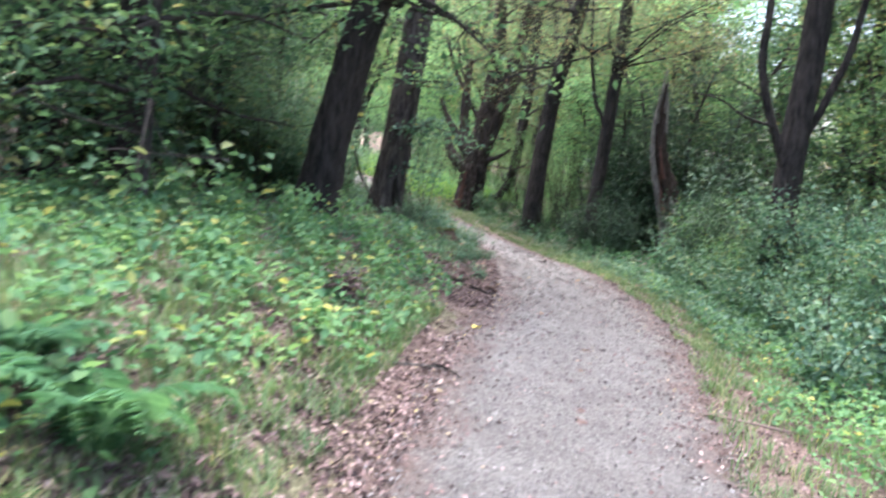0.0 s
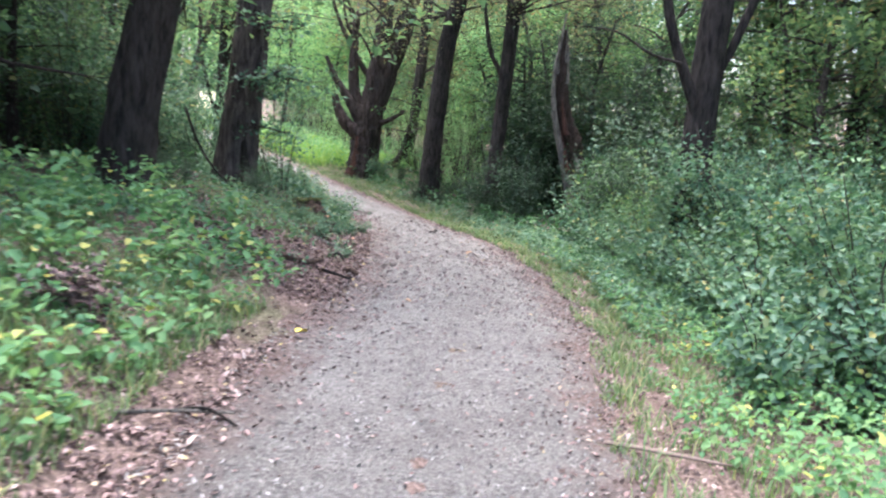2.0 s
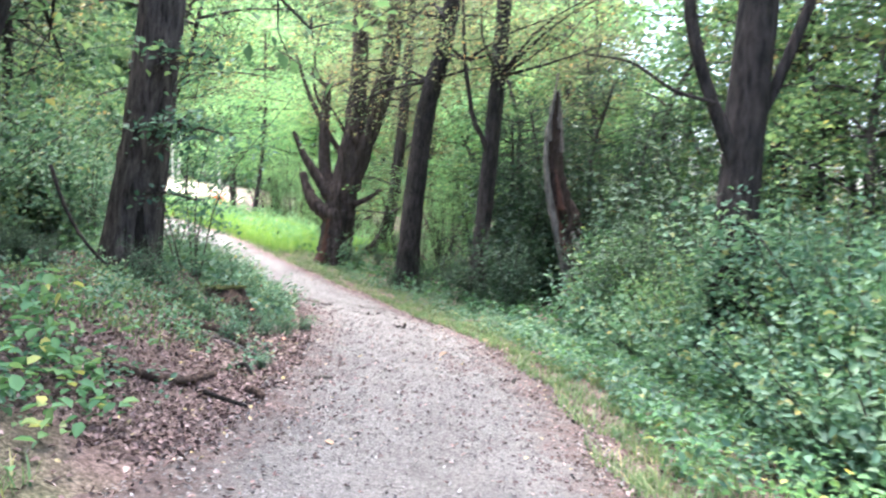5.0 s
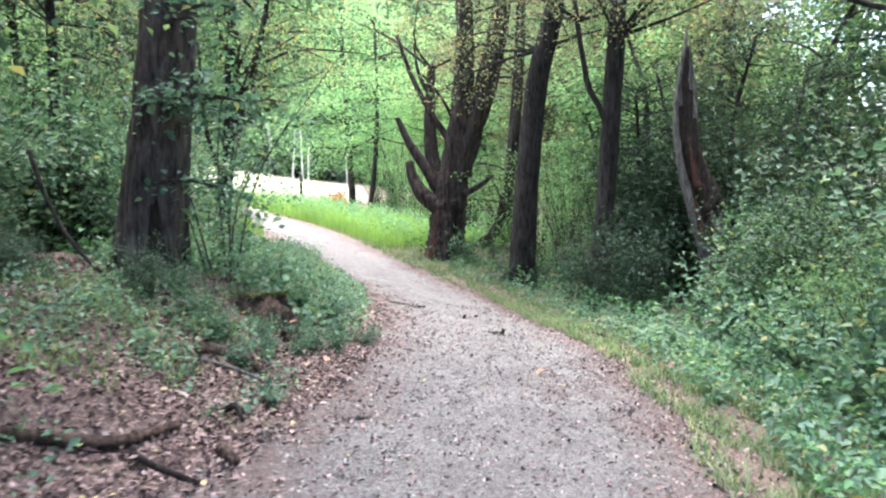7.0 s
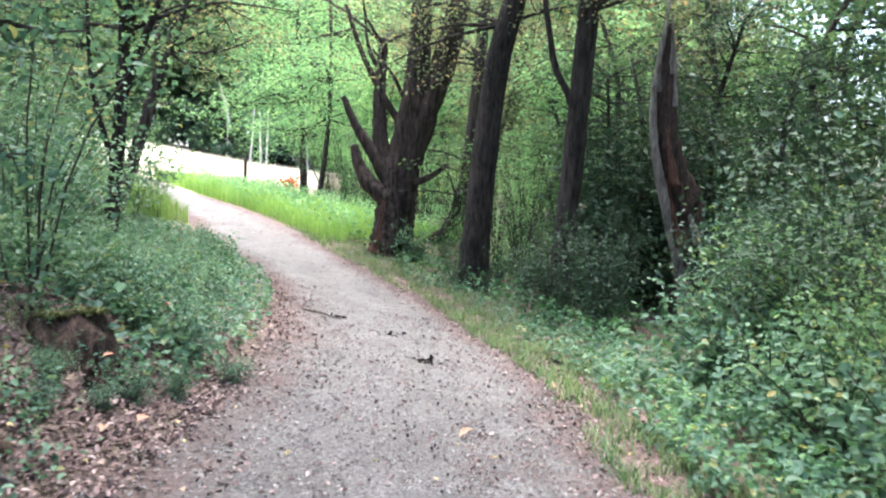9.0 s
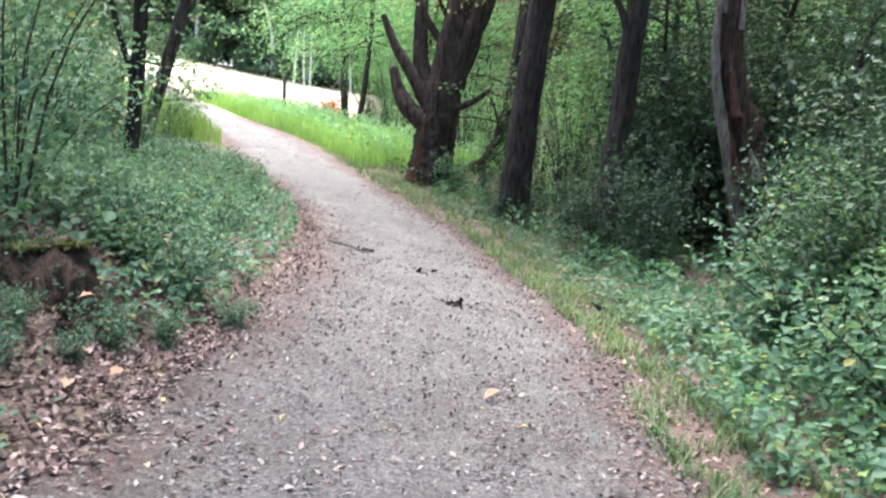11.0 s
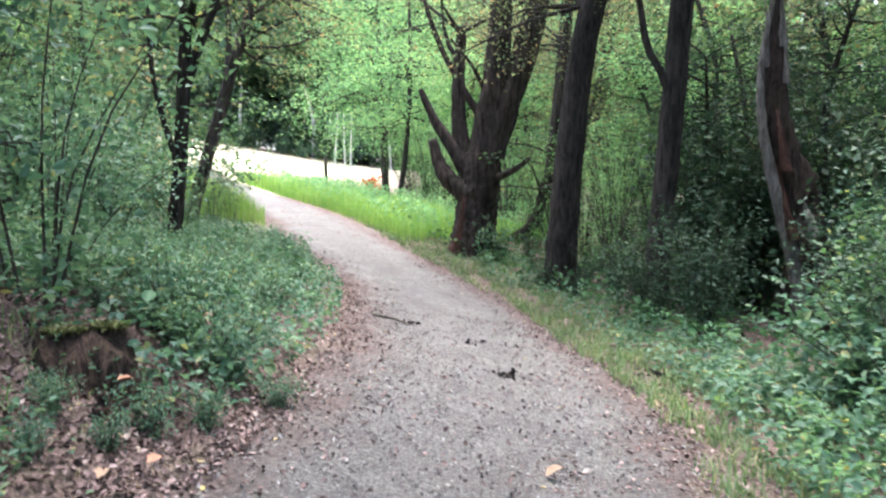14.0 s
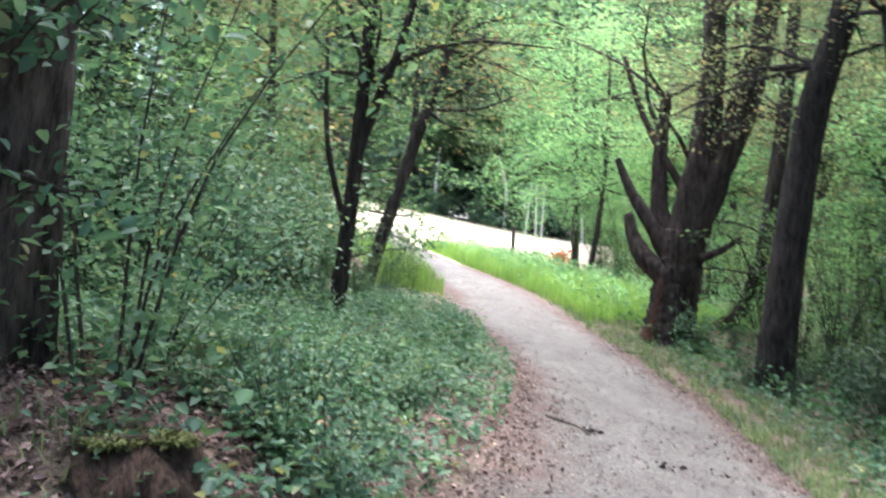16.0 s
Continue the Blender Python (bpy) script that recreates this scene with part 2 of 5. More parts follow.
def mesh(name, shape, mat, parent=None, label="", smooth=True):
    v, f = shape
    v, f = np.asarray(v, np.float32), np.asarray(f, np.int32)
    me = bpy.data.meshes.new(name)
    me.vertices.add(len(v))
    me.vertices.foreach_set("co", v.ravel())
    me.loops.add(f.size)
    me.loops.foreach_set("vertex_index", f.ravel())
    me.polygons.add(len(f))
    me.polygons.foreach_set("loop_start", np.arange(len(f), dtype=np.int32) * f.shape[1])
    me.polygons.foreach_set("use_smooth", np.full(len(f), smooth))
    me.update(calc_edges=True)
    me.materials.append(mat)
    ob = new(name, me)
    ob.parent = parent
    return tagged(ob, label=label)


def curve_through(points, count):
    """count points on a smooth line through the given rows, of any width."""
    p = np.asarray(points, float)
    s = np.r_[0, np.cumsum(np.linalg.norm(np.diff(p[:, :3], axis=0), axis=1))]
    slope = np.gradient(p, s, axis=0)
    at = np.linspace(0, s[-1], count)
    i = np.clip(np.searchsorted(s, at) - 1, 0, len(s) - 2)
    h = (s[i + 1] - s[i])[:, None]
    u = ((at - s[i]) / h[:, 0])[:, None]
    return (2 * u**3 - 3 * u**2 + 1) * p[i] + (u**3 - 2 * u**2 + u) * h * slope[i] + (3 * u**2 - 2 * u**3) * p[i + 1] + (u**3 - u**2) * h * slope[i + 1]


def tube(points, r0, r1, sides=10, rings=12, rough=0.08, flare=0.0, seed=0, power=1.0):
    """A tapered, uneven stem along a line, closed at its end."""
    own = np.random.default_rng(seed)
    line = curve_through(points, rings)
    ahead = np.gradient(line, axis=0)
    ahead /= np.linalg.norm(ahead, axis=1)[:, None]
    side = np.cross(ahead, (0.31, 0.95, 0.05))
    side /= np.linalg.norm(side, axis=1)[:, None]
    other = np.cross(ahead, side)
    u = np.linspace(0, 1, rings)
    radius = r0 + (r1 - r0) * u**power
    angle = np.linspace(0, 2 * np.pi, sides, endpoint=False)
    lobes = own.uniform(0, 6.28, 4)
    wave = sum(np.sin(k * angle[None, :] + lobes[k - 2] + 2.5 * u[:, None] * own.uniform(-1, 1)) for k in (2, 3, 4, 5)) / 3
    wave = wave + own.normal(0, 0.5, (rings, sides))
    r = radius[:, None] * (1 + rough * wave)
    if flare:
        r *= 1 + flare * np.exp(-u * 14)[:, None] * (1 + 0.5 * np.sin(5 * angle + lobes[0]))[None, :]
    v = line[:, None] + r[..., None] * (np.cos(angle)[None, :, None] * side[:, None] + np.sin(angle)[None, :, None] * other[:, None])
    n = np.arange(rings - 1)[:, None] * sides
    a = np.arange(sides)[None, :]
    b = (a + 1) % sides
    f = np.stack([n + a, n + b, n + sides + b, n + sides + a], -1).reshape(-1, 4)
    v = np.concatenate([v.reshape(-1, 3), line[-1:] + ahead[-1:] * r1 * 0.4])
    last, tip = (rings - 1) * sides, rings * sides
    caps = np.stack([last + a[0], last + b[0], np.full(sides, tip), np.full(sides, tip)], -1)
    caps = caps[:, [0, 1, 2]]
    return v, np.concatenate([f[:, [0, 1, 2]], f[:, [0, 2, 3]], caps])


def turned(rows):
    return rows / np.maximum(np.linalg.norm(rows, axis=-1, keepdims=True), 1e-9)


def leaves(places, length, width=0.55, up=0.8, way=None, own=rng, full=True, droop=0.0, loose=0.55):
    """Leaves at the places: folded along the midrib; full: with six corners, or four where they are small."""
    n = len(places)
    length = np.broadcast_to(length, n) * own.uniform(0.65, 1.25, n)
    ahead = own.normal(0, 1, (n, 3)) if way is None else way + own.normal(0, loose, (n, 3))
    ahead[:, 2] = ahead[:, 2] * 0.5 - droop
    ahead = turned(ahead)
    normal = own.normal(0, 1, (n, 3)) * (1 - up)
    normal[:, 2] += up
    side = turned(np.cross(ahead, turned(normal)))
    normal = np.cross(side, ahead)
    l, w = length[:, None], (length * width * 0.5)[:, None]
    lift = normal * w * 0.45
    if full:
        v = np.stack([places, places + ahead * l * 0.3 + side * w + lift, places + ahead * l * 0.7 + side * w * 0.8 + lift * 0.7,
                      places + ahead * l - normal * l * 0.12, places + ahead * l * 0.7 - side * w * 0.8 + lift * 0.7, places + ahead * l * 0.3 - side * w + lift], 1)
        f = np.array([[0, 1, 2, 3], [0, 3, 4, 5]])
        return v.reshape(-1, 3), (np.arange(n)[:, None, None] * 6 + f).reshape(-1, 4)
    v = np.stack([places, places + ahead * l * 0.45 + side * w + lift, places + ahead * l, places + ahead * l * 0.45 - side * w + lift], 1)
    f = np.array([[0, 1, 2], [0, 2, 3]])
    return v.reshape(-1, 3), (np.arange(n)[:, None, None] * 4 + f).reshape(-1, 3)


def blades(places, height, own=rng, lean=0.35):
    """Grass blades: two narrow pieces each, bending over."""
    n = len(places)
    h = (np.broadcast_to(height, n) * own.uniform(0.5, 1.2, n))[:, None]
    turn = own.uniform(0, 2 * np.pi, n)
    flat = np.stack([np.cos(turn), np.sin(turn), 0 * turn], 1)
    side = np.stack([-flat[:, 1], flat[:, 0], flat[:, 2]], 1) * own.uniform(0.003, 0.006, n)[:, None]
    out = flat * h * (lean * own.uniform(0.2, 1.6, n))[:, None]
    up = np.array([0, 0, 1.0])
    mid, top = places + out * 0.35 + up * h * 0.6, places + out + up * h * 0.92
    v = np.stack([places - side, places + side, mid + side * 0.8, top, mid - side * 0.8], 1)
    f = np.array([[0, 1, 2], [0, 2, 4], [4, 2, 3]])
    return v.reshape(-1, 3), (np.arange(n)[:, None, None] * 5 + f).reshape(-1, 3)


def smooth_noise(x, y, scale, seed):
    """Soft unevenness over the plan, about -1 to 1."""
    own = np.random.default_rng(seed)
    out = 0
    for _ in range(6):
        k, a, b = own.uniform(0.6, 1.6) / scale, own.uniform(0, 6.28), own.uniform(0, 6.28)
        out = out + np.sin(6.28 * k * (x * np.cos(a) + y * np.sin(a)) + b)
    return out / 3.2


# ---- the lie of the land ----
# the middle of the trail: x, y, height, half width, fall to the right, reach of that fall
TRAIL = [
    (0.05, -6, 0.28, 1.0, -0.12, 5), (0.15, 0, 0.27, 1.0, -0.13, 5), (0.34, 4, 0.22, 0.95, -0.14, 5), (0.55, 6.5, 0.16, 1.05, -0.15, 5),
    (0.85, 9, 0.08, 1.12, -0.15, 5), (0.92, 11.5, 0.02, 1.15, -0.15, 5), (0.78, 13.3, 0.02, 1.15, -0.16, 5), (0.48, 15.3, 0.02, 1.15, -0.17, 5),
    (-0.15, 17.8, -0.04, 1.15, -0.18, 5), (-0.9, 20.2, -0.02, 1.2, -0.17, 5), (-2.0, 22.4, 0.12, 1.25, -0.14, 5), (-3.5, 24.7, 0.45, 1.25, -0.1, 6),
    (-5.0, 26.9, 0.85, 1.15, -0.08, 7), (-6.5, 28.8, 1.2, 1.0, -0.08, 9), (-9.5, 32.3, 1.75, 0.9, -0.1, 12), (-15, 41, 2.6, 0.8, -0.13, 16),
    (-24, 58, 4.6, 0.8, -0.15, 20), (-32, 76, 6.4, 0.8, -0.15, 22), (-46, 110, 9.0, 0.8, -0.1, 24),
]
MIDDLE = curve_through(TRAIL, 1200)
ALONG = turned(np.gradient(MIDDLE[:, :2], axis=0))
RIGHT = np.stack([ALONG[:, 1], -ALONG[:, 0]], 1)


def lie(x, y):
    """For places of the plan: height without small unevenness, distance to the right of the trail's middle, its half width, its place along."""
    x, y = np.atleast_1d(x).astype(float), np.atleast_1d(y).astype(float)
    z, d, w, s = (np.empty(len(x)) for _ in range(4))
    for a in range(0, len(x), 4000):
        p = np.stack([x[a : a + 4000], y[a : a + 4000]], 1)
        i = ((p[:, None] - MIDDLE[None, ::3, :2]) ** 2).sum(-1).argmin(1) * 3
        off = ((p - MIDDLE[i, :2]) * RIGHT[i]).sum(1)
        far = np.linalg.norm(p - MIDDLE[i, :2], axis=1)
        off = np.sign(off) * np.maximum(np.abs(off), far * 0.98)
        m = MIDDLE[i]
        reach = m[:, 5]
        bent = np.where(off > 0, np.minimum(reach, np.where(m[:, 1] < 26, 1.7, reach)), reach)
        bent = bent * np.tanh(off / bent)
        left = np.clip((-off - m[:, 3]) / 1.5, 0, 1)
        woods = np.clip((27 - m[:, 1]) / 4, 0, 1)
        z[a : a + 4000] = m[:, 2] + m[:, 4] * bent + (0.43 - 0.2 * np.clip((m[:, 1] - 14) / 2.5, 0, 1)) * left * left * (3 - 2 * left) * woods
        d[a : a + 4000], w[a : a + 4000], s[a : a + 4000] = off, m[:, 3], m[:, 1]
    return z, d, w, s


def ground_height(x, y):
    x, y = np.atleast_1d(x).astype(float), np.atleast_1d(y).astype(float)
    z, d, w, s = lie(x, y)
    rough = np.clip((np.abs(d) - w) / 1.0, 0.12, 1)
    return z + rough * (0.045 * smooth_noise(x, y, 1.5, 1) + 0.02 * smooth_noise(x, y, 0.5, 2)) + 0.12 * np.clip((np.abs(d) - 6) / 10, 0, 1) * smooth_noise(x, y, 9, 3)


def at(x, y, lift=0.0):
    return np.array([x, y, float(ground_height(x, y)[0]) + lift])


def spots(count, y0, y1, d0, d1, own=rng, clump=0.0, scale=1.2, seed=5):
    """Places beside the trail: from y0 to y1 along it, d0 to d1 to its right (left below 0), measured from its edge; clump thins them in patches."""
    i = np.flatnonzero((MIDDLE[:, 1] >= y0) & (MIDDLE[:, 1] <= y1))
    pick = own.choice(i, count)
    d = own.uniform(d0, d1, count)
    off = d + np.sign(d0 + d1) * MIDDLE[pick, 3]
    xy = MIDDLE[pick, :2] + RIGHT[pick] * off[:, None] + ALONG[pick] * own.uniform(-0.1, 0.1, (count, 1))
    if clump:
        xy = xy[smooth_noise(xy[:, 0], xy[:, 1], scale, seed) + own.normal(0, 0.3, count) > clump - 0.5]
    return np.c_[xy, ground_height(xy[:, 0], xy[:, 1])]


def axis_steps(lo, hi, step, far):
    """Even steps in the middle, growing outwards to the horizon."""
    out, grow = [], step
    while (out[-1] if out else 0) < far:
        grow *= 1.28
        out.append((out[-1] if out else 0) + grow)
    return np.r_[lo - np.array(out[::-1]), np.arange(lo, hi, step), hi + np.array(out)]


def grid(xs, ys):
    x, y = np.meshgrid(xs, ys)
    n, m = len(xs), len(ys)
    i = np.arange(m - 1)[:, None] * n + np.arange(n - 1)[None]
    return x.ravel(), y.ravel(), np.stack([i, i + 1, i + n + 1, i + n], -1).reshape(-1, 4)


def attribute(ob, name, values):
    layer = ob.data.attributes.new(name, "FLOAT", "POINT")
    layer.data.foreach_set("value", np.asarray(values, np.float32))


gx, gy, gf = grid(axis_steps(-7, 7, 0.13, 900), axis_steps(-3, 34, 0.13, 900))
gz, gd, gw, gs = lie(gx, gy)
gz = ground_height(gx, gy)
ground = tagged(mesh("ground", (np.c_[gx, gy, gz], gf), SOIL), "leaf-strewn forest floor rising to a pale dry meadow", "ground", kind="structure")
field = np.clip((gy - 31 - 0.25 * (gx + 9) + 0.8 * smooth_noise(gx, gy, 3, 9)) / 2.5, 0, 1) * np.clip((-5.8 - 0.25 * (gy - 36) - gx) / 1.2, 0, 1) * np.clip((84 - gy) / 3, 0, 1) * np.clip((gx + 75) / 5, 0, 1)
attribute(ground, "meadow", field)

rows, across = 700, 41
take = MIDDLE[(MIDDLE[:, 1] < 46)]
take = take[:: max(1, len(take) // rows)]
side = RIGHT[: len(MIDDLE)][(MIDDLE[:, 1] < 46)][:: max(1, len(MIDDLE[MIDDLE[:, 1] < 46]) // rows)]
span = np.linspace(-1.35, 1.35, across)
px = take[:, 0:1] + side[:, 0:1] * span * take[:, 3:4]
py = take[:, 1:2] + side[:, 1:2] * span * take[:, 3:4]
ragged = np.abs(span)[None] + 0.10 * smooth_noise(px, py, 0.9, 11) + 0.05 * smooth_noise(px, py, 0.3, 12)
pz = ground_height(px.ravel(), py.ravel()).reshape(px.shape) + 0.018 - 0.09 * np.clip((ragged - 0.98) / 0.2, 0, 1) + 0.006 * smooth_noise(px, py, 0.35, 13)
i = np.arange(len(take) - 1)[:, None] * across + np.arange(across - 1)[None]
trail = tagged(mesh("path", (np.stack([px, py, pz], -1).reshape(-1, 3), np.stack([i, i + 1, i + across + 1, i + across], -1).reshape(-1, 4)), GRAVEL), "winding trodden path of fine grey gravel", "path", kind="structure")
attribute(trail, "edge", np.clip((ragged - 0.38) / 0.55, 0, 1).ravel())

# ---- trees ----


def thing(name, base, label, category, group=""):
    ob = new(name)
    ob.location = base
    return tagged(ob, label, category, group)


def moved(shape, base):
    return shape[0] - np.asarray(base), shape[1]


def sprays(tips, count, spread, length, own, full=False, up=0.6, flat=0.45, width=0.6):
    """Foliage: sprays of leaves round the tips of twigs, flatter than wide."""
    tips = np.asarray(tips)
    at_tip = np.repeat(tips, count, 0)
    off = own.normal(0, 1, at_tip.shape) * np.array([1, 1, flat]) * spread
    return leaves(at_tip + off, length, width, up, own=own, full=full, droop=0.12)


def fan(start, own, length, count, rise=(0.1, 0.9), sides=None):
    """Boughs from points of a trunk: lines that go outwards and bend upwards, then over."""
    out = []
    for p in start[own.integers(0, len(start), count)]:
        a = own.uniform(0, 2 * np.pi) if sides is None else own.uniform(*sides)
        l = length * own.uniform(0.55, 1.2)
        r = own.uniform(*rise)
        d = np.array([np.cos(a), np.sin(a), r])
        mid = p + d * l * 0.5 + own.normal(0, 0.06, 3) * l
        end = p + d * l + np.array([0, 0, -0.12 * l]) + own.normal(0, 0.1, 3) * l
        out.append(np.array([p, mid, end]))
    return out


def twigs_on(boughs, own, per, length):
    tips, lines = [], []
    for b in boughs:
        c = curve_through(b, 9)[3:]
        for p in c[own.integers(0, len(c), per)]:
            e = p + own.normal(0, 1, 3) * np.array([1, 1, 0.6]) * length
            tips.append(e)
            lines.append(np.array([p, (p + e) / 2 + own.normal(0, 0.05, 3), e]))
        tips.append(b[-1])
    return np.array(tips), lines


def build_tree(name, label, category, stem, r0, r1, bark, limbs=(), flare=0.35, sides=22, rings=44, seed=1, rough=0.075, group="", limb_sides=9, limb_rings=14):
    """A trunk along stem, with limbs (line, thick end, thin end) of its own."""
    base = np.array(stem[0], float)
    tree = thing(name, base, label, category, group)
    below = np.r_[[base - (0, 0, 0.35)], np.asarray(stem, float)[0:]]
    mesh("trunk", moved(tube(below, r0, r1, sides, rings, rough, flare, seed), base), bark, tree)
    for n, (line, a, b) in enumerate(limbs):
        mesh("limb", moved(tube(line, a, b, limb_sides, limb_rings, 0.11, 0, seed + n + 1), base), bark, tree)
    return tree, base


def add_crown(tree, base, start, bark, leaf, boughs, reach, per, count, spread, size, seed, rise=(0.1, 0.8), full=False, sides=None, up=0.6, single=True):
    own = np.random.default_rng(seed)
    lines = fan(np.asarray(start, float), own, reach, boughs, rise, sides)
    tips, twigs = twigs_on(lines, own, per, reach * 0.22)
    wood = [tube(l, 0.012 * reach + 0.012, 0.008, 5 if single else 4, 6 if single else 4, 0.05, 0, seed + n) for n, l in enumerate(lines)]
    fine = [tube(t, 0.008, 0.004, 3, 3, 0, 0, 1) for t in twigs] if single else []
    if single:
        for piece in wood:
            mesh("bough", moved(piece, base), bark, tree)
        tagged(mesh("branchwork", moved(joined(fine), base), bark, tree), kind="stuff")
    else:
        tagged(mesh("branchwork", moved(joined(wood + fine), base), bark, tree), kind="stuff")
    mesh("foliage", moved(sprays(tips, count, spread, size, own, full, up), base), leaf, tree)


# two trunks on the bank
first, b = build_tree("tree", "dark straight trunk of a large tree on the bank", "tree",
                      [at(-2.5, 10.0), (-2.35, 10.0, 1.9), (-2.2, 10.0, 2.6), (-1.92, 10.0, 3.7), (-1.3, 10.0, 6.5), (-0.9, 10.1, 10)], 0.235, 0.14, BARK_DARK, seed=3)
add_crown(first, b, [(-1.6, 10, 5.0), (-1.3, 10, 6.5), (-1.1, 10, 8.5), (-0.9, 10.1, 10)], BARK_DARK, LEAF_WOOD, 20, 3.2, 8, 9, 0.34, 0.13, 31)
add_crown(first, b, [(-1.95, 10, 3.6), (-1.8, 10, 4.2), (-1.6, 10, 4.9)], BARK_DARK, LEAF_WOOD, 12, 1.9, 8, 16, 0.22, 0.11, 34, (-0.35, 0.05), up=0.8)
second, b = build_tree("tree", "grey-brown trunk with a scarred foot on the bank", "tree",
                       [at(-2.01, 12.68), (-1.92, 12.68, 1.7), (-1.81, 12.68, 2.7), (-1.72, 12.68, 3.6), (-1.35, 12.9, 7), (-1.15, 13, 10)], 0.228, 0.14, BARK_GREY, seed=9, flare=0.5, sides=30, rings=60)
scar_foot = at(-1.84, 12.45)
mesh("scar", moved(tube([scar_foot + (0.05, 0, -0.05), scar_foot + (0, 0.02, 0.35), scar_foot + (-0.03, 0.06, 0.75)], 0.09, 0.02, 8, 8, 0.2, 0, 4), b), HOLLOW, second)
root_at = at(-1.66, 12.3)
mesh("root", moved(tube([(-1.92, 12.56, root_at[2] + 0.3), (-1.78, 12.4, root_at[2] + 0.12), root_at + (0.05, -0.12, -0.05)], 0.08, 0.045, 8, 8, 0.1, 0, 5), b), BARK_GREY, second)
add_crown(second, b, [(-1.7, 12.85, 4.6), (-1.5, 12.9, 6), (-1.3, 12.9, 8), (-1.2, 13, 10)], BARK_GREY, LEAF_WOOD, 20, 3.4, 8, 9, 0.36, 0.13, 32)


add_crown(second, b, [(-1.84, 12.5, 1.6), (-1.8, 12.5, 2.2), (-1.76, 12.5, 2.8)], BARK_THIN, LEAF_BLUE, 7, 0.75, 6, 12, 0.12, 0.07, 36, (-0.1, 0.4), True, (-0.7, 0.3), 0.7)

# the old broken tree by the bend
old, b = build_tree("old_tree", "old dark tree with broken stubs and a hollow in its trunk", "tree",
                    [at(-1.36, 26.1), (-1.3, 26.1, 0.8), (-1.22, 26.1, 1.5), (-1.12, 26.1, 2.3)], 0.45, 0.36, BARK_OLD,
                    [([(-1.15, 26.1, 2.0), (-1.06, 26.1, 2.8), (-0.9, 26.1, 3.6), (-0.8, 26.1, 4.8), (-0.8, 26.1, 7.5)], 0.33, 0.17),
                     ([(-1.35, 26., 1.45), (-1.86, 26., 1.85), (-2.05, 26., 2.2), (-2.15, 26., 2.6)], 0.24, 0.10),
                     ([(-1.35, 26.1, 1.8), (-1.75, 26.1, 2.45), (-2.1, 26.1, 2.95), (-2.43, 26.1, 3.65)], 0.2, 0.06),
                     ([(-1.45, 26.2, 2.0), (-1.62, 26.2, 2.7), (-1.66, 26.2, 3.7), (-1.6, 26.2, 4.9)], 0.2, 0.1),
                     ([(-1.2, 26.1, 3.1), (-1.64, 26.1, 3.8), (-2.06, 26.1, 4.62), (-2.4, 26.1, 5.6)], 0.08, 0.04),
                     ([(-1.0, 26.1, 2.3), (-0.72, 26.15, 3.2), (-0.3, 26.2, 4.4), (0.05, 26.3, 6.0), (0.2, 26.3, 8.0)], 0.3, 0.17),
                     ([(-0.85, 26., 1.82), (-0.46, 26., 2.0), (-0.15, 25.9, 2.22)], 0.09, 0.04),
                     ([(-1.55, 26.15, 4.0), (-1.9, 26.1, 4.7), (-2.0, 26.1, 5.4)], 0.06, 0.02),
                     ([(-1.0, 26., 3.4), (-1.35, 25.9, 4.1), (-1.75, 25.8, 4.6)], 0.05, 0.02)], flare=0.3, seed=14, sides=30, rough=0.1, limb_sides=16, limb_rings=26)
# hole and groove are solid near-black pieces; their inner shade is only colour
mesh("hollow", moved(tube([(-1.07, 25.71, 1.15), (-1.05, 25.69, 1.4), (-1.07, 25.73, 1.62)], 0.05, 0.10, 9, 7, 0.15, 0, 3), b), HOLLOW, old)
mesh("seam", moved(tube([at(-1.2, 25.68), (-1.14, 25.68, 0.6), (-1.07, 25.7, 1.2)], 0.1, 0.06, 9, 12, 0.25, 0.1, 7), b), HOLLOW, old, "dark strip standing for the groove below the hollow")
mesh("bare_wood", moved(tube([at(-1.6, 25.86), (-1.5, 25.86, 0.7), (-1.4, 25.88, 1.5)], 0.2, 0.12, 10, 10, 0.12, 0.2, 6), b), HEARTWOOD, old, "strip of bare red-brown wood")
add_crown(old, b, [(-0.9, 26.1, 4.2), (-0.87, 26.1, 6), (0.1, 26.3, 6.5), (-1.6, 26.2, 4.8), (-0.85, 26.1, 7.5), (0.2, 26.3, 8)], BARK_OLD, LEAF_GOLD, 26, 2.6, 9, 34, 0.36, 0.075, 41, (-0.2, 0.7))
leaner, b = build_tree("leaning_tree", "thin dark leaning trunk beside the old tree", "tree",
                       [at(-0.72, 28), (-0.4, 28, 0.7), (0.02, 28, 1.7), (0.26, 28.1, 3.2), (0.5, 28.4, 6)], 0.15, 0.09, BARK_DARK, seed=21, flare=0.15, sides=12)
add_crown(leaner, b, [(0.0, 26.6, 1.6), (0.1, 27, 2.4), (0.3, 28.1, 3.4)], BARK_THIN, LEAF_WOOD, 9, 1.1, 5, 14, 0.16, 0.10, 22)
dark_two, b = build_tree("tree", "dark trunk leaning over the trail's bend", "tree",
                         [at(0.58, 23.4), (0.62, 23.4, 0.8), (0.74, 23.4, 2.24), (0.94, 23.4, 3.95), (1.3, 23.4, 5.4), (1.8, 23.5, 9)], 0.26, 0.16, BARK_DARK, seed=23, flare=0.3)
add_crown(dark_two, b, [(1.0, 23.4, 4.6), (1.3, 23.4, 6), (1.8, 23.5, 9)], BARK_DARK, LEAF_GOLD, 20, 2.6, 8, 34, 0.36, 0.075, 42, (-0.3, 0.6))
